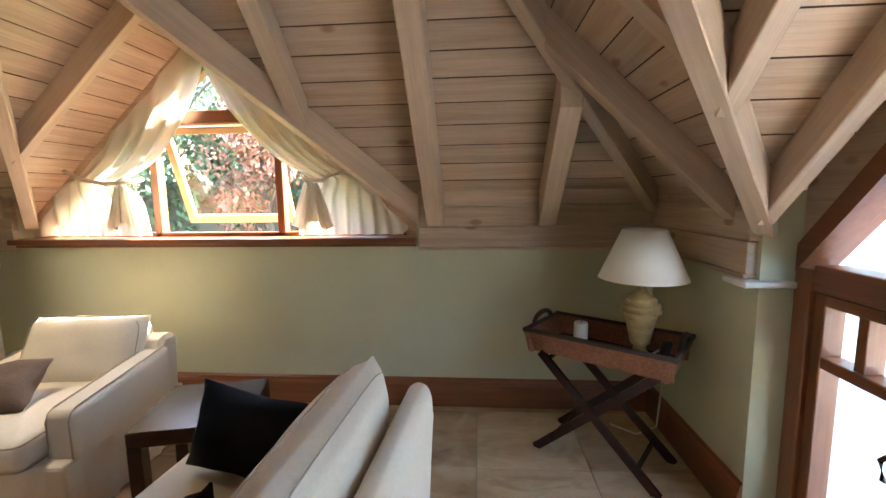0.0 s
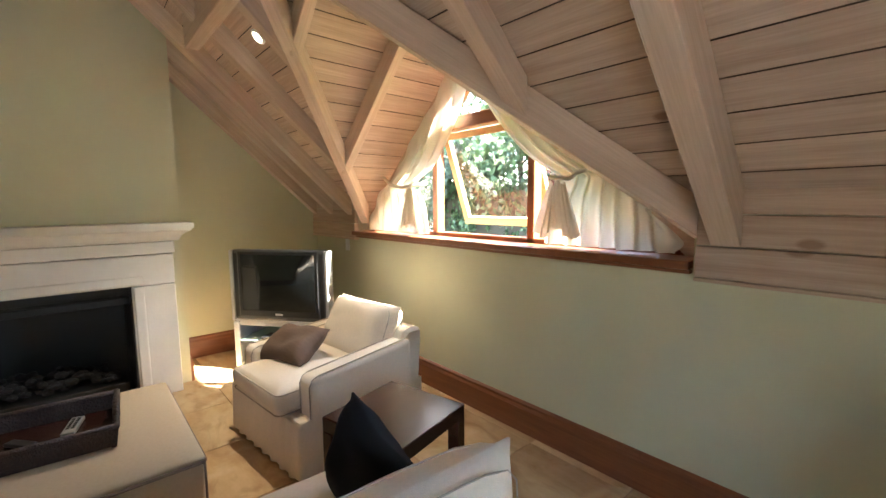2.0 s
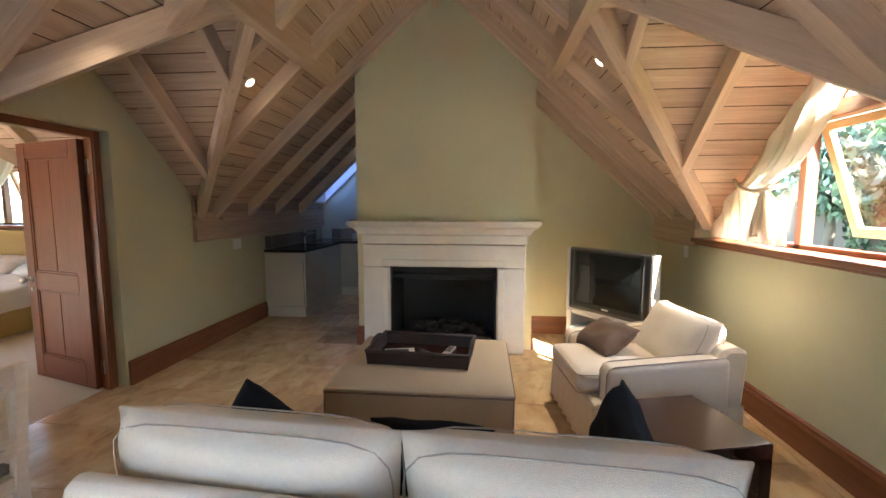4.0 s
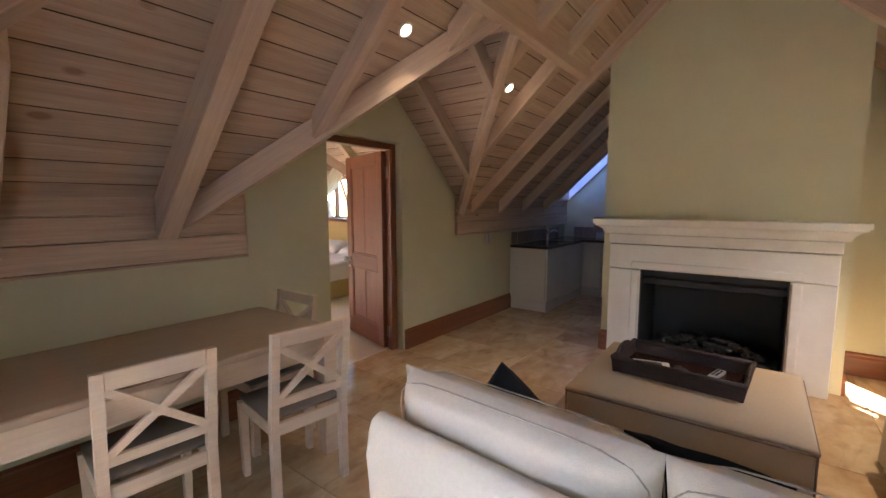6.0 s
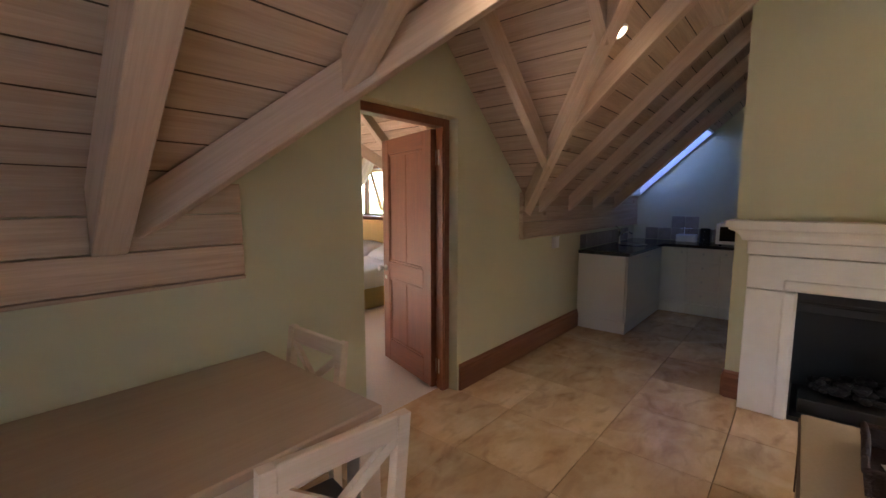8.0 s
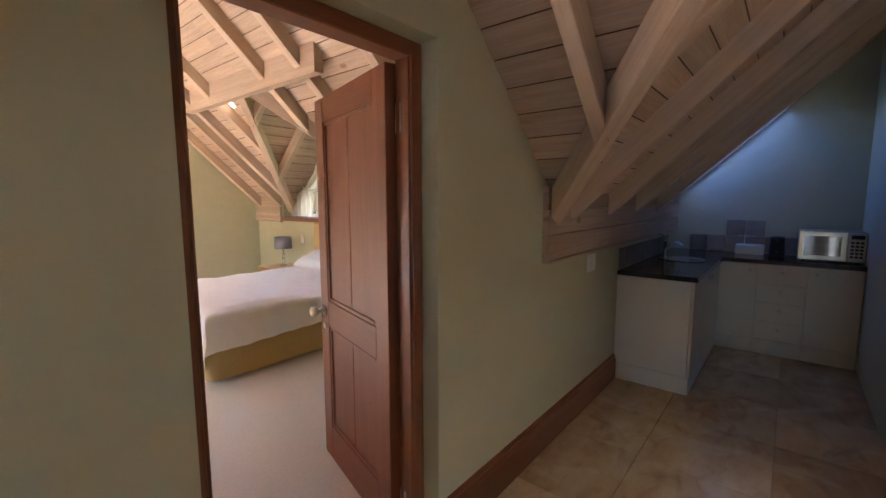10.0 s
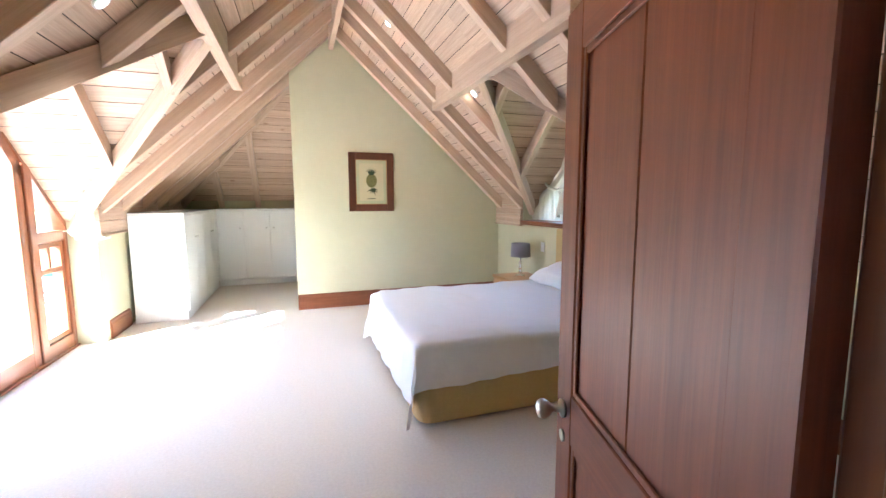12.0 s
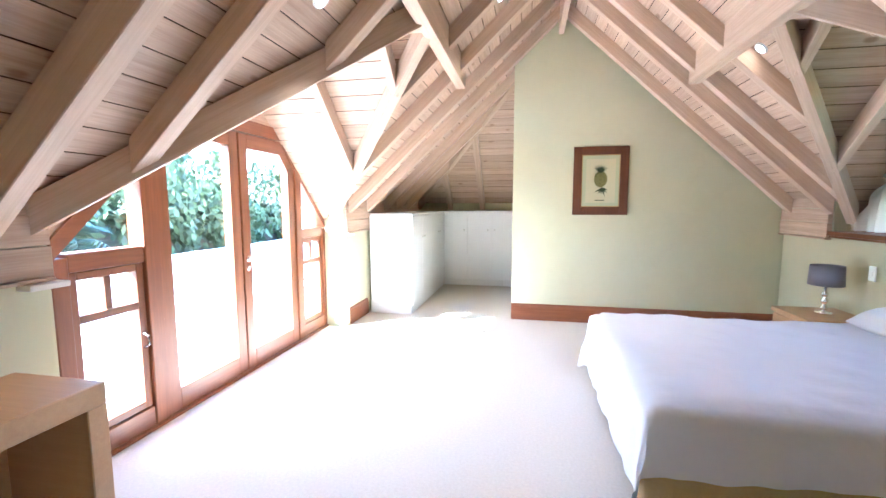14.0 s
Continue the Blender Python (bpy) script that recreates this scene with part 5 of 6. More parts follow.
tr = thing("serving_tray", -1.80, 0.85, 0.483, "dark woven serving tray lying on the ottoman", "tray", rz=86)
serving_tray(tr, 0.66, 0.42, 0.085, DARKTRAY, ESPRESSO, 0.03)
pg = thing("booklet", -1.80, 0.69, 0.499, "folded printed leaflet lying in the tray", "leaflet", rz=12)
part("sheet", box(-0.07, 0.07, -0.10, 0.10, 0, 0.004), PAPER, pg)
part("picture", box(-0.055, 0.0, -0.08, 0.06, 0.0042, 0.005), BLACKP, pg)
rc = thing("remote_control", -1.84, 1.02, 0.499, "grey remote control lying in the tray", "remote", rz=-14)
part("body", box(-0.08, 0.08, -0.024, 0.024, 0, 0.018, 0.005, 2), SILVER, rc)
for i in range(5):
    for j in range(2):
        part("button", box(-0.06 + i * 0.022, -0.046 + i * 0.022, -0.015 + j * 0.018, -0.003 + j * 0.018, 0.0182, 0.0205), BLACKP, rc)
rc2 = thing("remote_control", -1.80, 0.86, 0.499, "small black remote control lying in the tray", "remote", rz=40)
part("body", box(-0.06, 0.06, -0.02, 0.02, 0, 0.016, 0.005, 2), BLACKP, rc2)

# side table
st = thing("side_table", -1.035, 2.155, 0, "square espresso-stained side table with block legs", "side table", rz=14)
part("tabletop", box(-0.235, 0.235, -0.235, 0.235, 0.43, 0.50, 0.004), ESPRESSO, st)
for x in (-1, 1):
    for y in (-1, 1):
        part("leg", box(x * 0.235 - (0.06 if x > 0 else 0), x * 0.235 + (0.06 if x < 0 else 0), y * 0.235 - (0.06 if y > 0 else 0), y * 0.235 + (0.06 if y < 0 else 0), 0, 0.43, 0.003), ESPRESSO, st)

# armchair, facing south
ac = thing("armchair", -1.99, 2.22, 0, "cream linen armchair with a skirt and piped cushions", "armchair", rz=6)
part("body", box(-0.42, 0.42, -0.37, 0.42, 0.08, 0.32, 0.02, 2), LINEN, ac)
for s in (-1, 1):
    a, b = sorted((s * 0.29, s * 0.43))
    bm = prism([(-0.30, 0.10), (0.42, 0.10), (0.42, 0.595), (-0.30, 0.535)], 0, a, b)
    bmesh.ops.bevel(bm, geom=bm.edges[:], offset=0.035, segments=4, affect="EDGES", profile=0.5)
    arm = part("arm", bm, LINEN, ac, "square padded linen arm")
    for f in arm.data.polygons:
        f.use_smooth = f.area < 0.02
    for q in (a + 0.02, b - 0.02):
        piping([(q, -0.303, 0.14), (q, -0.303, 0.49), (q, -0.285, 0.525), (q, -0.25, 0.541), (q, 0.38, 0.594)], arm, 0.004, SEAM)
part("backrest", prism([(0.22, 0.30), (0.42, 0.10), (0.50, 0.10), (0.54, 0.61), (0.51, 0.65), (0.41, 0.65), (0.36, 0.61)], 0, -0.41, 0.41, bevel=0.025), LINEN, ac)
part("seat_cushion", slab_cushion(-0.30, 0.30, -0.43, 0.30, 0.315, 0.455, 0.035), LINEN, ac, "", True)
loop_piping(-0.298, 0.298, -0.43, 0.30, 0.447, ac, 0.004, mat=SEAM)
loop_piping(-0.298, 0.298, -0.43, 0.30, 0.335, ac, 0.004, mat=SEAM)
back_cushion(ac, "back_cushion", 0.66, 0.44, 0.28, pose(0, 0.24, 0.375, -24, 0, 0), 17)
sk_ = bmesh.new()
ring = []
nn = 160
for k in range(nn):
    u = k / nn * 4
    e, f = int(u), u - int(u)
    c = ((-0.43, -0.385), (0.43, -0.385), (0.43, 0.50), (-0.43, 0.50))
    p, q = c[e], c[(e + 1) % 4]
    pl = 0.013 * max(-0.3, math.sin(k * 1.25)) if k % 40 > 3 else 0.0
    nx, ny = (0, -1) if e == 0 else (1, 0) if e == 1 else (0, 1) if e == 2 else (-1, 0)
    x, y = p[0] + (q[0] - p[0]) * f, p[1] + (q[1] - p[1]) * f
    ring.append((sk_.verts.new((x, y, 0.31)), sk_.verts.new((x + nx * (0.012 + pl), y + ny * (0.012 + pl), 0.015))))
for k in range(nn):
    a, b = ring[k], ring[(k + 1) % nn]
    sk_.faces.new((a[0], b[0], b[1], a[1]))
part("skirt", sk_, LINEN, ac, "pleated linen skirt", True)
p = thing("cushion", -2.08, 1.98, 0.475, "small mocha ribbed cushion lying on the armchair", "cushion")
ob = part("cover", pillow(0.46, 0.30, 0.14, 14, 1.0, 31, 0.02), MOCHA, p, smooth=True)
ob.matrix_basis = pose(0, 0, 0, -58, -6, 14)

# television on its stand, in the corner
tv = thing("television", -3.16, 2.46, 0.44, "silver widescreen tube television with dark glass", "television", rz=38)
part("front_frame", box(-0.43, 0.43, -0.11, -0.02, 0.012, 0.63, 0.015, 2), GUNMETAL, tv, "gunmetal front frame")
part("bottom_bar", box(-0.43, 0.43, -0.112, -0.03, 0.0, 0.011, 0.003), SILVER, tv)
bm = prism([(-0.02, 0.04), (-0.02, 0.61), (0.20, 0.44), (0.28, 0.38), (0.28, 0.12), (0.20, 0.06)], 0, -0.27, 0.27)
part("tube_housing", bm, BLACKP, tv)
part("bezel", box(-0.375, 0.375, -0.118, -0.108, 0.045, 0.615, 0.006), BLACKP, tv)
bm = bmesh.new()
g = []
for i in range(13):
    g.append([bm.verts.new((-0.345 + 0.69 * i / 12, -0.119 - 0.012 * (1 - (i / 6 - 1) ** 2) * (1 - (j / 4 - 1) ** 2), 0.10 + 0.49 * j / 8)) for j in range(9)])
for i in range(12):
    for j in range(8):
        bm.faces.new((g[i][j], g[i + 1][j], g[i + 1][j + 1], g[i][j + 1]))
part("screen", bm, SCREEN, tv, "dark curved picture tube glass", True)
part("badge", box(-0.035, 0.035, -0.1195, -0.118, 0.062, 0.078), SILVER, tv)
for s in (-1, 1):
    part("side_strip", box(min(s * 0.432, s * 0.462), max(s * 0.432, s * 0.462), -0.115, -0.01, 0.0, 0.625, 0.008, 2), SILVER, tv, "pale silver side strip")
    part("speaker_grille", box(min(s * 0.385, s * 0.42), max(s * 0.385, s * 0.42), -0.1125, -0.11, 0.04, 0.60), BLACKP, tv)
ts = thing("television_stand", -3.16, 2.46, 0, "silver television stand with frosted glass shelves", "tv stand", rz=38)
for s in (-1, 1):
    part("side_panel", box(min(s * 0.39, s * 0.45), max(s * 0.39, s * 0.45), -0.12, 0.28, 0, 0.435, 0.008), SILVER, ts)
part("top_panel", box(-0.39, 0.39, -0.11, 0.30, 0.40, 0.438, 0.004), SILVER, ts)
part("shelf", box(-0.39, 0.39, -0.13, 0.28, 0.26, 0.275, 0.004), material("frosted glass", (0.45, 0.60, 0.55), 0.25), ts, "frosted green glass shelf")
part("shelf", box(-0.39, 0.39, -0.11, 0.28, 0.04, 0.06, 0.004), SILVER, ts)
dv = thing("decoder", -3.17, 2.36, 0.276, "small black decoder box on the glass shelf", "decoder", rz=38)
part("case", box(-0.10, 0.10, -0.07, 0.07, 0, 0.035, 0.004), BLACKP, dv)

# butler's tray on folding legs with a lamp
bt = thing("tray_table", 0.97, 2.63, 0, "wicker butler's tray on dark folding crossed legs", "tray table", rz=-35)
tt = part("tray", box(-0.33, 0.33, -0.17, 0.17, 0.595, 0.61, 0.003), ESPRESSO, bt, "wicker tray with handles")
w, d, h = 0.78, 0.44, 0.12
for s in (-1, 1):
    part("tray_side", prism([(s * (d / 2 - 0.06), 0.595), (s * (d / 2 - 0.035), 0.595), (s * d / 2, 0.595 + h), (s * (d / 2 - 0.022), 0.595 + h)], 0, -w / 2 + 0.02, w / 2 - 0.02), WICKER, tt)
    part("tray_end", prism([(s * (w / 2 - 0.06), 0.595), (s * (w / 2 - 0.035), 0.595), (s * w / 2, 0.595 + h), (s * (w / 2 - 0.022), 0.595 + h)], 1, -d / 2 + 0.004, d / 2 - 0.004), WICKER, tt)
    part("tray_rim", tube([(-w / 2, s * (d / 2 - 0.01), 0.595 + h), (w / 2, s * (d / 2 - 0.01), 0.595 + h)], 0.014, 8), DARKTRAY, tt, smooth=True)
    part("tray_rim", tube([(s * (w / 2 - 0.01), -d / 2, 0.595 + h), (s * (w / 2 - 0.01), d / 2, 0.595 + h)], 0.014, 8), DARKTRAY, tt, smooth=True)
    part("tray_handle", tube([(s * (w / 2 - 0.012), 0.11 * math.cos(radians(a)), 0.60 + h + 0.055 * math.sin(radians(a))) for a in range(0, 181, 15)], 0.014, 8), DARKTRAY, tt, smooth=True)
for yy in (-0.17, 0.17):
    for s in (-1, 1):
        part("leg", bar((-s * 0.335, yy + s * 0.012, 0.0), (s * 0.30, yy + s * 0.012, 0.595), 0.02, 0.045), ESPRESSO, bt)
for x, z in ((-0.27, 0.55), (0.27, 0.55), (-0.23, 0.10), (0.23, 0.10)):
    part("stretcher", tube([(x, -0.18, z), (x, 0.18, z)], 0.013, 8), ESPRESSO, bt)
lp = thing("table_lamp", 1.11, 2.53, 0.61, "urn-shaped cream table lamp with a cone shade", "table lamp")
part("base", lathe([(0.070, 0), (0.072, 0.018), (0.054, 0.028), (0.032, 0.05), (0.030, 0.075), (0.048, 0.088), (0.050, 0.10), (0.060, 0.15), (0.074, 0.21), (0.082, 0.245), (0.098, 0.252), (0.100, 0.265), (0.080, 0.272), (0.094, 0.283), (0.092, 0.297), (0.066, 0.304), (0.076, 0.316), (0.070, 0.328), (0.048, 0.336), (0.030, 0.36), (0.020, 0.38), (0.018, 0.44), (0.012, 0.50)], 32), URN, lp, "painted cream urn", True)
bm = bmesh.new()
rr = [[bm.verts.new((r * math.cos(2 * math.pi * k / 40), r * math.sin(2 * math.pi * k / 40), z)) for k in range(40)] for r, z in ((0.215, 0.43), (0.105, 0.68), (0.102, 0.68), (0.212, 0.43))]
for a, b in zip(rr, rr[1:] + rr[:1]):
    for k in range(40):
        bm.faces.new((a[k], a[(k + 1) % 40], b[(k + 1) % 40], b[k]))
part("shade", bm, SHADE, lp, "cream fabric cone shade", True)
part("flex", tube([(0.07, 0.03, 0.01), (0.16, 0.10, 0.02), (0.22, 0.20, -0.12), (0.20, 0.22, -0.50), (0.12, 0.30, -0.595), (0.0, 0.42, -0.60)], 0.005, 6), WHITEP, lp, "white flex", True)
cd = thing("candle", 0.84, 2.66, 0.61, "cream pillar candle standing on the tray", "candle")
part("wax", lathe([(0.038, 0), (0.038, 0.15), (0.034, 0.155), (0.02, 0.148), (0.002, 0.147)], 24), CANDLE, cd, smooth=True)
part("wick", tube([(0, 0, 0.147), (0.002, 0, 0.16)], 0.0015, 5), BLACKP, cd)
ph = thing("cordless_phone", 1.17, 2.41, 0.61, "dark cordless handset leaning in the tray", "phone", rz=20)
part("handset", box(-0.025, 0.025, -0.015, 0.015, 0, 0.15, 0.008, 2), BLACKP, ph).matrix_basis = pose(0, 0, 0, 14, 0, 0)

# dining table against the low wall
dt = thing("dining_table", 0.27, -1.20, 0, "long washed oak dining table against the low wall", "dining table")
part("tabletop", box(-0.92, 0.92, -0.415, 0.42, 0.715, 0.75, 0.006), OAK_TOP, dt)
for s in (-1, 1):
    part("apron", box(-0.86, 0.86, min(s * 0.37, s * 0.40), max(s * 0.37, s * 0.40), 0.60, 0.715, 0.003), OAK, dt)
    part("apron", box(min(s * 0.86, s * 0.89), max(s * 0.86, s * 0.89), -0.37, 0.37, 0.60, 0.715, 0.003), OAK, dt)
    for y in (-0.37, 0.375):
        part("leg", box(s * 0.865 - 0.045, s * 0.865 + 0.045, y - 0.04, y + 0.04, 0, 0.715, 0.004), OAK, dt)


def dining_chair():
    """Cross-back chair; it faces local +y, its back at -y."""
    c = thing("dining_chair", 0, 0, 0, "pale washed oak cross-back dining chair with a grey seat", "chair", "chairs round the dining table")
    for s in (-1, 1):
        a = s * 0.185
        bm = prism([(-0.20, 0.0), (-0.165, 0.0), (-0.155, 0.44), (-0.215, 0.88), (-0.247, 0.88), (-0.195, 0.44)], 0, a - 0.019, a + 0.019)
        part("back_leg", bm, OAK, c)
        part("front_leg", prism([(s * 0.185 - 0.015, 0.0), (s * 0.185 + 0.015, 0.0), (s * 0.19 + 0.021, 0.42), (s * 0.19 - 0.021, 0.42)], 1, 0.18, 0.222), OAK, c)
        part("side_rail", box(a - 0.013, a + 0.013, -0.155, 0.182, 0.365, 0.425, 0.003), OAK, c)
    part("front_rail", box(-0.17, 0.17, 0.19, 0.215, 0.365, 0.425, 0.003), OAK, c)
    part("back_rail", box(-0.166, 0.166, -0.185, -0.16, 0.365, 0.425, 0.003), OAK, c)
    part("seat", slab_cushion(-0.20, 0.20, -0.15, 0.225, 0.425, 0.45, 0.012, 10, 0.015), SEATCLOTH, c, "grey upholstered seat", True)
    part("top_rail", bar((-0.166, -0.226, 0.845), (0.166, -0.226, 0.845), 0.026, 0.07, bevel=0.004), OAK, c)
    part("low_rail", bar((-0.166, -0.189, 0.53), (0.166, -0.189, 0.53), 0.024, 0.04, bevel=0.003), OAK, c)
    part("cross_bar", bar((-0.166, -0.192, 0.55), (0.166, -0.222, 0.81), 0.020, 0.030), OAK, c)
    part("cross_bar", bar((0.166, -0.196, 0.55), (-0.166, -0.226, 0.81), 0.020, 0.030), OAK, c)
    return c


ch = dining_chair()
ch.matrix_basis = pose(0.308, -0.85, 0, 0, 0, 174.6)
copy_thing(ch, pose(-0.33, -0.765, 0, 0, 0, 172.4))
copy_thing(ch, pose(-0.50, -1.30, 0, 0, 0, -90))

# switches and lights
for x, y, z, rz, n, lb in ((-3.79, S, 1.03, 180, 2, "pair of white light switches on the plaster"), (-3.29, N, 1.05, 0, 1, "white light switch beside the window"), (-4.45, -6.16, 0.88, 90, 1, "small white wall light above the bed table")):
    sw = thing("light_switch", x, y, z, lb, "switch", rz=rz)
    for k in range(n):
        o = (k - (n - 1) / 2) * 0.085
        pl = part("plate", box(o - 0.036, o + 0.036, -0.012, -0.001, -0.06, 0.06, 0.003), WHITEP, sw)
        part("rocker", box(o - 0.012, o + 0.012, -0.016, -0.012, -0.02, 0.02, 0.002), WHITEP, pl)


def downlight(x, y, inward, wall, power=0.9):
    """A recessed lamp on a slope."""
    d = (x - wall) * inward[0] if inward[0] else (y - wall) * inward[1]
    z = ZP + PITCH * d
    ob = thing("downlight", x, y, z - 0.004, "small white recessed downlight, lit, in the boards", "downlight", "ceiling downlights")
    tilt = math.degrees(math.atan(PITCH))
    ob.matrix_basis = pose(x, y, z - 0.004) @ (pose(0, 0, 0, tilt * inward[1], 0, 0) if inward[1] else pose(0, 0, 0, 0, -tilt * inward[0], 0))
    part("ring", lathe([(0.048, 0.004), (0.05, -0.004), (0.045, -0.012), (0.036, -0.012), (0.034, -0.002)], 24), WHITERING, ob, smooth=True)
    lamp = new("lamp", bpy.data.lights.new("lamp", "SPOT"))
    lamp.data.energy, lamp.data.color, lamp.data.spot_size, lamp.data.spot_blend, lamp.data.shadow_soft_size = power, (1.0, 0.86, 0.68), radians(90), 1.0, 0.03
    lamp.parent = ob
    lamp.matrix_basis = pose(0, 0, -0.03) @ (pose(0, 0, 0, -tilt * inward[1], 0, 0) if inward[1] else pose(0, 0, 0, 0, tilt * inward[0], 0))
    part("bulb", lathe([(0.030, -0.004), (0.030, -0.008), (0.02, -0.016), (0.004, -0.018)], 20), BULB, ob, "glowing bulb", True)


for x, y in ((-1.02, -0.56), (-2.36, -0.60)):
    downlight(x, y, (0, 1), S)
downlight(-2.30, 2.05, (0, -1), N, 5.0)
downlight(-3.30, -5.68, (1, 0), BW, 0.05)
downlight(-2.51, -6.08, (1, 0), BW, 0.6)
downlight(-2.75, -4.0, (1, 0), BW, 3.0)
downlight(-1.43, -5.92, (-1, 0), BE, 4.5)
downlight(-0.68, -5.59, (-1, 0), BE, 4.5)
downlight(-0.66, -4.20, (-1, 0), BE, 4.5)

# ---- bedroom furniture ----
bed = thing("bed", -3.30, -4.90, 0, "double bed with a white duvet over a tan base", "bed")
BX0, BX1, BY0, BY1 = -1.10, 1.06, -0.86, 0.86


def rounded(x0, x1, y0, y1, z0, z1, r, mat, name, parent, label=""):
    bm = bmesh.new()
    pts = []
    for cx_, cy_, a0 in ((x1 - r, y1 - r, 0), (x0 + 0.02, y1 - 0.02, 90), (x0 + 0.02, y0 + 0.02, 180), (x1 - r, y0 + r, 270)):
        rr_ = r if cx_ > 0 else 0.02
        for k in range(7):
            a = radians(a0 + k * 15)
            pts.append((cx_ + rr_ * math.cos(a), cy_ + rr_ * math.sin(a)))
    prism(pts, 2, z0, z1, bm=bm)
    return part(name, bm, mat, parent, label)


rounded(BX0, BX1, BY0, BY1, 0.02, 0.33, 0.10, BEDBASE, "base", bed, "tan upholstered divan base")
rounded(BX0, BX1 - 0.01, BY0 + 0.01, BY1 - 0.01, 0.33, 0.52, 0.10, DUVET, "mattress", bed)
bm = bmesh.new()
g = []
NI, NJ = 60, 56
for i in range(NI + 1):
    row = []
    for j in range(NJ + 1):
        u, v = i / NI, j / NJ
        ex = -0.75 + u * (BX1 + 0.75 + 0.48)
        ey = -1.22 + v * 2.44
        x, y = ex, ey
        z = 0.575 + 0.03 * noise.noise((ex * 2.0, ey * 2.0, 1.0)) + 0.014 * noise.noise((ex * 6 + ey * 3, ey * 5, 4.0)) - 0.012 * abs(noise.noise((ex * 4 - ey * 2, ey * 3, 9.0)))
        fall = 0.0
        dx, dy = max(0, ex - (BX1 - 0.05)), max(0, abs(ey) - (BY1 - 0.05))
        if dx > 0:
            x = BX1 - 0.05 + min(dx, 0.075) + 0.020 * noise.noise((ey * 7, dx * 3, 2.0)) * min(1.0, dx * 6) + 0.05 * dx
            fall = max(0, dx - 0.05) * 0.92 + 0.02
        if dy > 0:
            y = math.copysign(BY1 - 0.05 + min(dy, 0.065) + 0.022 * noise.noise((ex * 7, dy * 3, 5.0)) * min(1.0, dy * 6) + 0.05 * dy, ey)
            fall = max(fall, max(0, dy - 0.05) * 0.72 + 0.02)
        if dx > 0.02 and dy > 0.02:
            fall += 0.07 * min(1.0, dy * 4) * min(1.0, dx * 4)
            x += 0.25 * dx * dy
            y += math.copysign(0.25 * dx * dy, ey)
        z = max(0.05, z - fall)
        row.append(bm.verts.new((x, y, z)))
    g.append(row)
for i in range(NI):
    for j in range(NJ):
        bm.faces.new((g[i][j], g[i + 1][j], g[i + 1][j + 1], g[i][j + 1]))
part("duvet", bm, DUVET, bed, "rumpled white duvet hanging over the foot", True)
part("headboard", box(-1.165, -1.105, -0.92, 0.92, 0.10, 1.135, 0.02, 2), BEDBASE, bed, "tan upholstered headboard")
for y in (-0.40, 0.40):
    for k, (px_, pz, rx) in enumerate(((-0.93, 0.53, -62), (-0.78, 0.60, -72))):
        ob = part("pillow", pillow(0.70, 0.46, 0.19, 14, 0.8, 40 + y + k, 0.02), DUVET, bed, "white bed pillow", True)
        ob.matrix_basis = pose(px_ + 0.12 * k, y, pz, rx, 0, 90)
ns = thing("bedside_table", -4.20, -6.30, 0, "honey beech bedside table beside the bed", "bedside table")
part("tabletop", box(-0.25, 0.26, -0.26, 0.26, 0.46, 0.50, 0.004), BEECH, ns)
part("carcass", box(-0.24, 0.24, -0.24, 0.24, 0.04, 0.46, 0.003), BEECH, ns)
part("drawer", box(0.241, 0.255, -0.235, 0.235, 0.30, 0.445, 0.003), BEECH, ns)
bl = thing("bedside_lamp", -4.22, -6.32, 0.50, "slim chrome ball lamp with a grey drum shade", "table lamp")
part("stand", lathe([(0.06, 0), (0.06, 0.012), (0.012, 0.02), (0.024, 0.04), (0.028, 0.055), (0.012, 0.08), (0.024, 0.10), (0.028, 0.115), (0.012, 0.14), (0.022, 0.16), (0.026, 0.172), (0.010, 0.20), (0.008, 0.27)], 20), CHROME, bl, smooth=True)
bm = bmesh.new()
rr = [[bm.verts.new((r * math.cos(2 * math.pi * k / 36), r * math.sin(2 * math.pi * k / 36), z)) for k in range(36)] for r, z in ((0.125, 0.25), (0.118, 0.42), (0.115, 0.42), (0.122, 0.25))]
for a, b in zip(rr, rr[1:] + rr[:1]):
    for k in range(36):
        bm.faces.new((a[k], a[(k + 1) % 36], b[(k + 1) % 36], b[k]))
part("shade", bm, GREYSHADE, bl, "grey silk drum shade", True)
# framed print
pc = thing("framed_print", -2.52, BS, 1.72, "framed pineapple botanical print in a walnut frame", "picture")
W2, H2 = 0.31, 0.40
for q in ((-W2, -W2 + 0.095, -H2, H2), (W2 - 0.095, W2, -H2, H2)):
    part("frame_side", box(q[0], q[1], 0.002, 0.028, q[2], q[3], 0.005), GOLDFRAME, pc)
for q in ((-H2, -H2 + 0.095), (H2 - 0.095, H2)):
    part("frame_rail", box(-W2 + 0.095, W2 - 0.095, 0.002, 0.028, q[0], q[1], 0.005), GOLDFRAME, pc)
part("slip", box(-W2 + 0.09, W2 - 0.09, 0.001, 0.014, -H2 + 0.09, H2 - 0.09), GILT, pc)
part("mount", box(-W2 + 0.104, W2 - 0.104, 0.0142, 0.017, -H2 + 0.104, H2 - 0.104), MOUNT, pc)
part("print", box(-0.165, 0.165, 0.0172, 0.0185, -0.255, 0.255), PRINT, pc)
bm = bmesh.new()
for k in range(18):
    a = 2 * math.pi * k / 18
    bm.verts.new((0.075 * math.cos(a), 0.0192, 0.02 + 0.095 * math.sin(a)))
bm.faces.new(bm.verts[:])
part("fruit", bm, INK2, pc)
bm = bmesh.new()
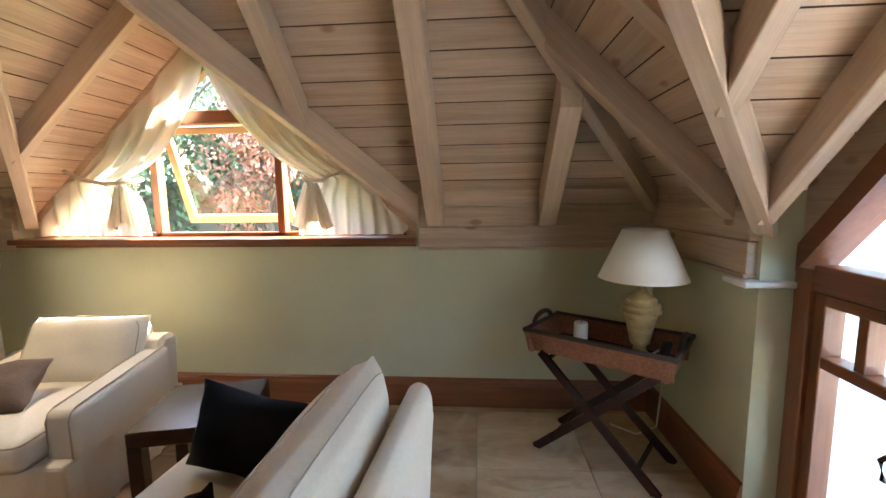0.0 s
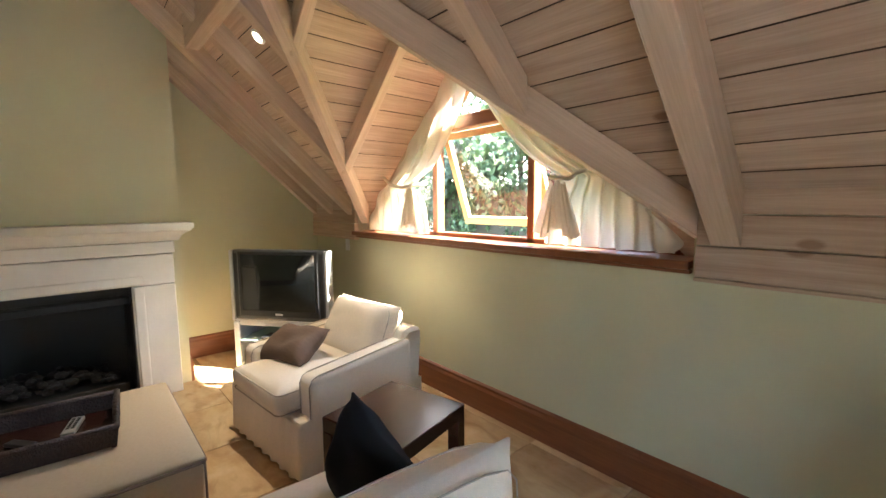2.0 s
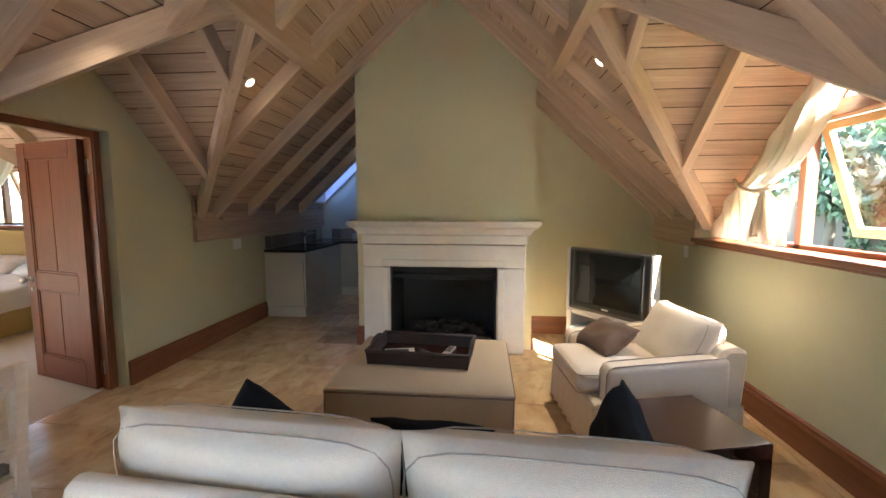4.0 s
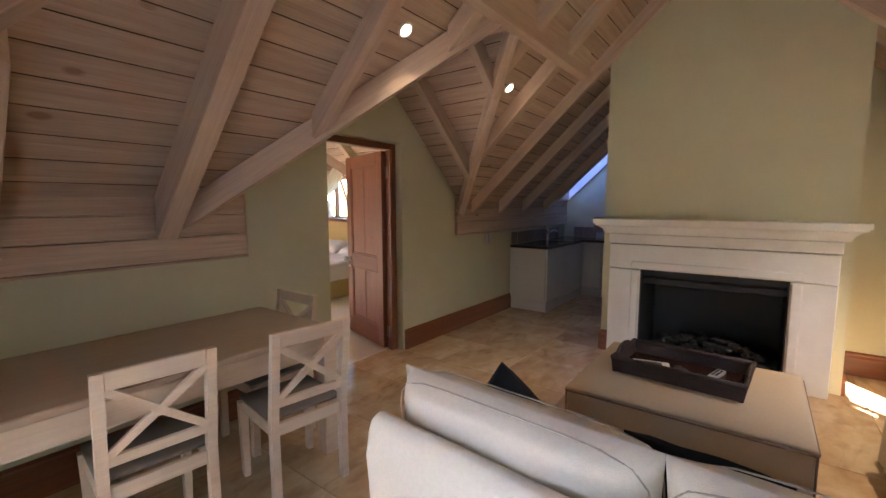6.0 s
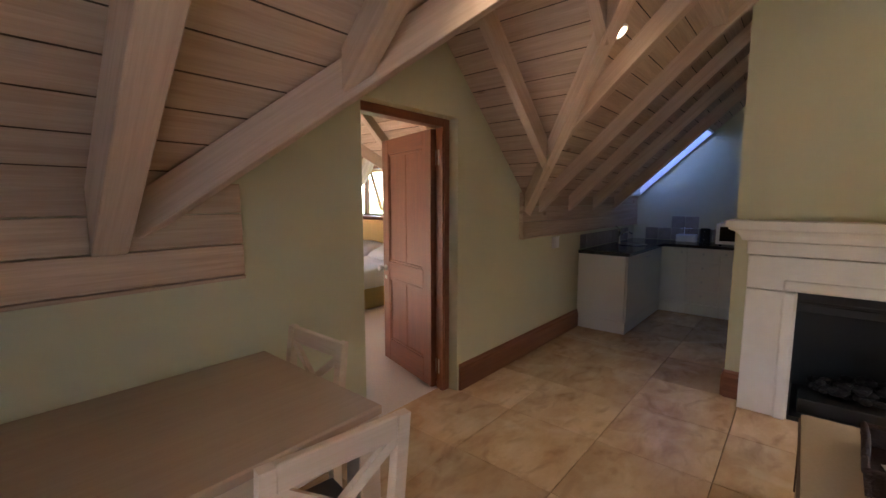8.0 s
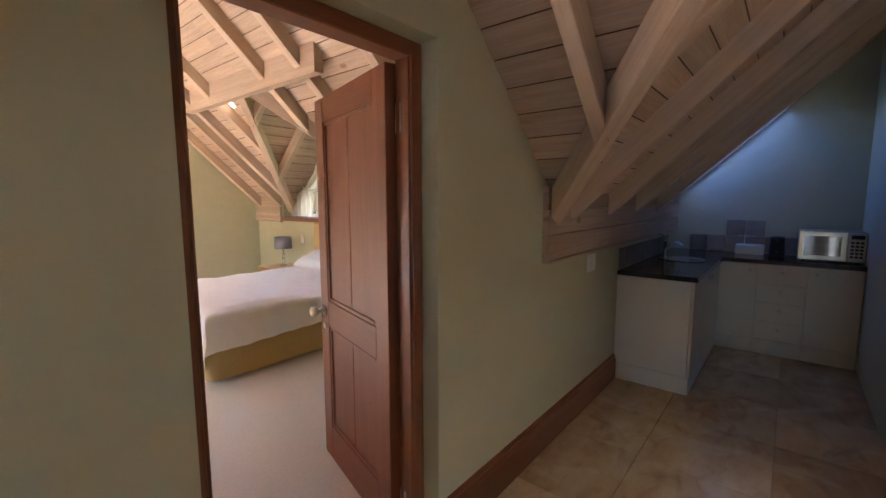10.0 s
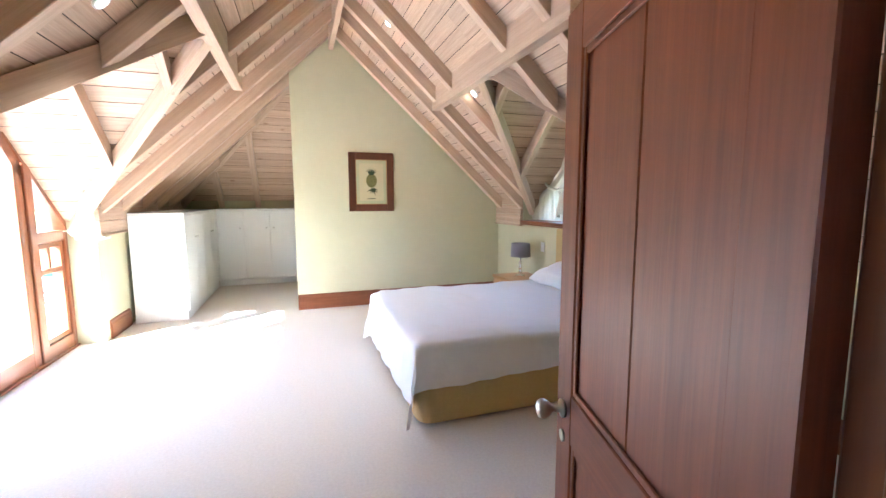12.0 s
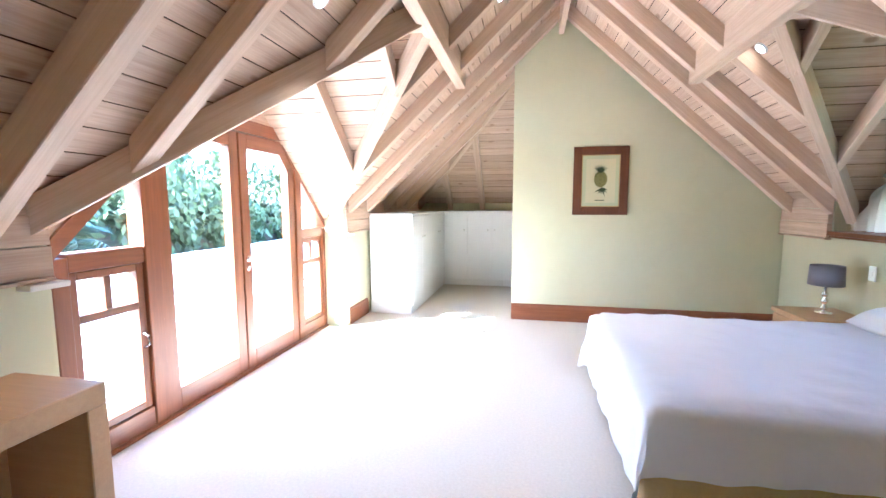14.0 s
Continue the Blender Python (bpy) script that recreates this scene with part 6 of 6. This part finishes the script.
for k in range(9):
    a = radians(35 + k * 14)
    p0 = Vector((0.0, 0.0194, 0.10))
    d_ = Vector((math.cos(a), 0, math.sin(a)))
    n_ = Vector((-d_.z, 0, d_.x))
    bm.faces.new([bm.verts.new(p0 + n_ * 0.012), bm.verts.new(p0 - n_ * 0.012), bm.verts.new(p0 + d_ * 0.10)])
for k in range(6):
    a = radians(195 + k * 28)
    p0 = Vector((-0.02, 0.0194, -0.09))
    d_ = Vector((math.cos(a), 0, math.sin(a)))
    n_ = Vector((-d_.z, 0, d_.x))
    bm.faces.new([bm.verts.new(p0 + n_ * 0.016), bm.verts.new(p0 - n_ * 0.016), bm.verts.new(p0 + d_ * (0.07 + 0.015 * (k % 3)))])
part("leaves", bm, INK, pc)
part("caption", box(-0.05, 0.06, 0.0188, 0.0194, -0.232, -0.222), INK, pc)

# wardrobes under the slope
def wardrobe(x0, x1, y0, y1, face, doors):
    wd = thing("wardrobe", (x0 + x1) / 2, (y0 + y1) / 2, 0, "low white painted built-in wardrobe under the slope", "wardrobe", "built-in wardrobes")
    inv = wd.matrix_basis.inverted()

    def add(n, bm, parent=None):
        ob = part(n, bm, WHITEPAINT, parent or wd)
        if parent is None:
            ob.matrix_parent_inverse = inv
        return ob
    add("plinth", box(x0, x1 - 0.0, y0, y1, 0, 0.10))
    add("carcass", box(x0, x1, y0, y1, 0.102, 1.30, 0.003))
    add("top", box(x0 - (0.02 if face == "x" else 0), x1, y0, y1 + (0.02 if face == "y" else 0), 1.302, 1.33, 0.003))
    for a, b, kp in doors:
        if face == "x":
            dd = add("wardrobe_door", box(x0 - 0.02, x0 - 0.001, a + 0.003, b - 0.003, 0.11, 1.295, 0.003))
            kb = part("knob", lathe(knob_prof, 12), STEEL, dd, "small steel knob", True)
            kb.matrix_basis = pose(x0 - 0.02, kp, 1.0, 0, -90, 0)
        else:
            dd = add("wardrobe_door", box(a + 0.003, b - 0.003, y1 + 0.001, y1 + 0.02, 0.11, 1.295, 0.003))
            kb = part("knob", lathe(knob_prof, 12), STEEL, dd, "small steel knob", True)
            kb.matrix_basis = pose(kp, y1 + 0.02, 1.0, -90, 0, 0)


wardrobe(-0.20, BE - 0.05, -9.62, -7.44, "x", [(-8.0, -7.46, -7.94), (-8.54, -8.0, -8.06), (-9.08, -8.54, -9.02), (-9.60, -9.08, -9.14)])
wardrobe(ALC + 0.01, -0.21, BA + 0.02, -9.62, "y", [(-1.48, -1.06, -1.12), (-1.06, -0.64, -1.00), (-0.64, -0.23, -0.58)])
# desk
dk = thing("desk", 0.16, -2.94, 0, "honey beech desk with a thick plain frame", "desk")
part("desktop", box(-0.22, 0.24, -0.52, 0.52, 0.66, 0.75, 0.004), BEECH, dk)
for s in (-1, 1):
    part("side", box(-0.22, 0.24, min(s * 0.52, s * 0.44), max(s * 0.52, s * 0.44), 0, 0.66, 0.004), BEECH, dk)
part("back_panel", box(0.20, 0.235, -0.44, 0.44, 0.15, 0.66, 0.003), BEECH, dk)

# ---- outside ----
bm = bmesh.new()
box(BE + 0.66, 4.6, -12.0, 0.9, -0.30, -0.03, bm=bm)
box(E + T + 0.05, 4.6, 0.9, 4.0, -0.30, -0.03, bm=bm)
structure("pavement", bm, TERRACE, "pale sunlit terrace paving outside the glazed doors", "terrace")
bm = bmesh.new()
s_ = 900
vs = [bm.verts.new(p) for p in ((-s_, -s_, -0.32), (s_, -s_, -0.32), (s_, s_, -0.32), (-s_, s_, -0.32))]
bm.faces.new(vs)
structure("ground", bm, GRASS, "mown green lawn around the house", "lawn")
structure("wall_garden", box(4.6, 4.85, -14.0, 1.1, -0.3, 0.52, 0.02), RENDERWALL, "low white rendered parapet round the terrace", "garden wall")
# white wall outside; its height and length are invented to keep sun off the doors
structure("wall_wing", box(3.45, 3.75, 0.75, 9.0, -0.3, 4.4, 0.02), RENDERWALL, "white rendered wall outside the gable doors, height and length made up to block sun", "wall")


def leaf_cloud(bm, rnd, centre, radii, n, size):
    """Leaf quads scattered through a lumpy ellipsoid."""
    lumps = [(Vector((rnd.gauss(0, 0.45), rnd.gauss(0, 0.45), rnd.gauss(0, 0.45))), rnd.uniform(0.35, 0.6)) for _ in range(9)]
    for _ in range(n):
        c, r = rnd.choice(lumps)
        d = Vector((rnd.gauss(0, 1), rnd.gauss(0, 1), rnd.gauss(0, 1))).normalized() * r * rnd.random() ** 0.35
        p = c + d
        p = Vector((centre[0] + p.x * radii[0], centre[1] + p.y * radii[1], centre[2] + p.z * radii[2]))
        if p.z < -0.2:
            continue
        e = Euler((rnd.uniform(0, 6.3), rnd.uniform(0, 6.3), rnd.uniform(0, 6.3))).to_matrix()
        a, b = e @ Vector((size * rnd.uniform(0.6, 1.2), 0, 0)), e @ Vector((0, size * 0.5, 0))
        bm.faces.new([bm.verts.new(p - a), bm.verts.new(p + b * 0.9), bm.verts.new(p + a), bm.verts.new(p - b * 0.9)])


def tree(x, y, h, r, mat, label, seed, n=2600, size=0.16):
    t = thing("tree", x, y, -0.32, label, "tree")
    rnd = random.Random(seed)
    part("trunk", tube([(0, 0, 0), (0.05, 0.02, h * 0.25), (-0.04, 0.05, h * 0.5), (0.02, 0, h * 0.8)], 0.13, 10), BARK, t, smooth=True)
    for k in range(5):
        a = rnd.uniform(0, 6.3)
        part("limb", tube([(0, 0, h * 0.3 + 0.08 * k * h), (r * 0.35 * math.cos(a), r * 0.35 * math.sin(a), h * 0.5 + 0.07 * k * h), (r * 0.7 * math.cos(a), r * 0.7 * math.sin(a), h * 0.62 + 0.07 * k * h)], 0.05, 6), BARK, t, smooth=True)
    bm = bmesh.new()
    leaf_cloud(bm, rnd, (0, 0, h * 0.62), (r, r, h * 0.42), n, size)
    part("crown", bm, mat, t, "uneven leafy crown")


def hedge(x0, y0, x1, y1, h, mat, label, seed, n=5200):
    t = thing("hedge", (x0 + x1) / 2, (y0 + y1) / 2, -0.32, label, "hedge")
    rnd = random.Random(seed)
    bm = bmesh.new()
    k = max(4, int(math.hypot(x1 - x0, y1 - y0) / 1.1))
    for i in range(k):
        f = (i + 0.5) / k
        leaf_cloud(bm, rnd, ((x0 - x1) / 2 + (x1 - x0) * f, (y0 - y1) / 2 + (y1 - y0) * f, h * 0.5), (0.8, 0.9, h * 0.55 * rnd.uniform(0.85, 1.15)), n // k, 0.13)
    part("foliage", bm, mat, t)
    part("stem", box((x0 - x1) / 2 + 0.1, (x1 - x0) / 2 - 0.1 if x1 - x0 > 0.4 else (x0 - x1) / 2 + 0.3, (y0 - y1) / 2, (y1 - y0) / 2, 0, h * 0.5, 0.05), BARK, t)


hedge(6.2, -15, 6.8, 2, 2.75, LEAF, "clipped green hedge behind the garden wall", 3, 26000)
hedge(-26, 12.6, 6, 13.2, 4.7, LEAF, "tall green shrubs at the far side of the lawn", 4, 46000)
hedge(-12, -12, -11.4, 0, 3.0, LEAF, "green shrubs beyond the bedroom window", 6, 6000)
tree(-5.1, 10.8, 4.2, 1.3, LEAF_RED, "small garden tree with russet leaves", 8, 2600, 0.10)
tree(-9.0, 13.0, 6.5, 2.8, LEAF, "leafy green garden tree beyond the lawn", 9)
tree(-11.5, 10.5, 4.6, 2.0, LEAF_BLUE, "silvery green shrub tree on the lawn", 12)


def palm(x, y, h, label, seed):
    """A short palm with arching feathered fronds."""
    t = thing("palm", x, y, -0.32, label, "palm")
    rnd = random.Random(seed)
    part("trunk", tube([(0, 0, 0), (0.03, 0.02, h * 0.5), (0, 0, h)], 0.14, 10), BARK, t, smooth=True)
    for k in range(22):
        a, lift, ln = k * 2.4, rnd.uniform(0.2, 1.3), rnd.uniform(1.1, 1.6)
        fr = bmesh.new()
        way = Vector((math.cos(a), math.sin(a), 0))
        side = Vector((-way.y, way.x, 0))
        spine = [way * (ln * math.cos(lift) * f) + Vector((0, 0, h + ln * (math.sin(lift) * f - 0.7 * f * f))) for f in (i / 16 for i in range(17))]
        tube(spine, 0.012, 5, fr)
        for i in range(3, 16):
            for sg in (-1, 1):
                o = spine[i]
                tip = o + side * (sg * 0.34 * math.sin(math.pi * i / 18)) + way * 0.16 - Vector((0, 0, 0.07))
                w = way * 0.028
                fr.faces.new([fr.verts.new(o - w), fr.verts.new(o + w), fr.verts.new(tip)])
        part("frond", fr, LEAF_BLUE, t)


palm(5.7, -7.6, 1.0, "silvery green palm behind the garden wall", 10)
palm(5.6, -5.4, 0.8, "silvery green palm behind the low garden wall", 11)
tree(9.5, -12.5, 4.6, 2.0, LEAF, "leafy green tree behind the hedge", 13)
gb = thing("garden_bench", -2.3, 8.2, -0.32, "pale green slatted garden bench on the lawn", "bench")
for k in range(4):
    part("slat", box(-0.9, 0.9, -0.25 + k * 0.12, -0.15 + k * 0.12, 0.44, 0.47, 0.004), LIMESTONE, gb)
for k in range(3):
    part("back_slat", box(-0.9, 0.9, 0.26, 0.29, 0.55 + k * 0.13, 0.64 + k * 0.13, 0.004), LIMESTONE, gb)
for s in (-1, 1):
    part("leg_frame", box(s * 0.85 - 0.03, s * 0.85 + 0.03, -0.25, 0.27, 0, 0.44, 0.004), LIMESTONE, gb)
    part("back_post", box(s * 0.85 - 0.03, s * 0.85 + 0.03, 0.235, 0.26, 0, 0.94, 0.004), LIMESTONE, gb)

# ---- travertine tiles ----
tm = {}
step = 0.61
rnd = random.Random(2)
ix = 0
x = WK
while x < E:
    w_ = min(step, E + 0.19 - x) - 0.004
    y = S - 0.149
    while y < N:
        d_ = min(step, N - y) - 0.004
        if w_ > 0.05 and d_ > 0.05:
            key = (round(w_, 3), round(d_, 3))
            if key not in tm:
                bm = box(0, w_, 0, d_, -0.0155, 0.0, 0.0015)
                t_ = part("tile", bm, TRAV, floor)
                tm[key] = t_.data
            else:
                t_ = new("tile", tm[key])
                t_.parent = floor
            t_.location = (x + 0.002, y + 0.002, 0.0)
        y += step
    x += step
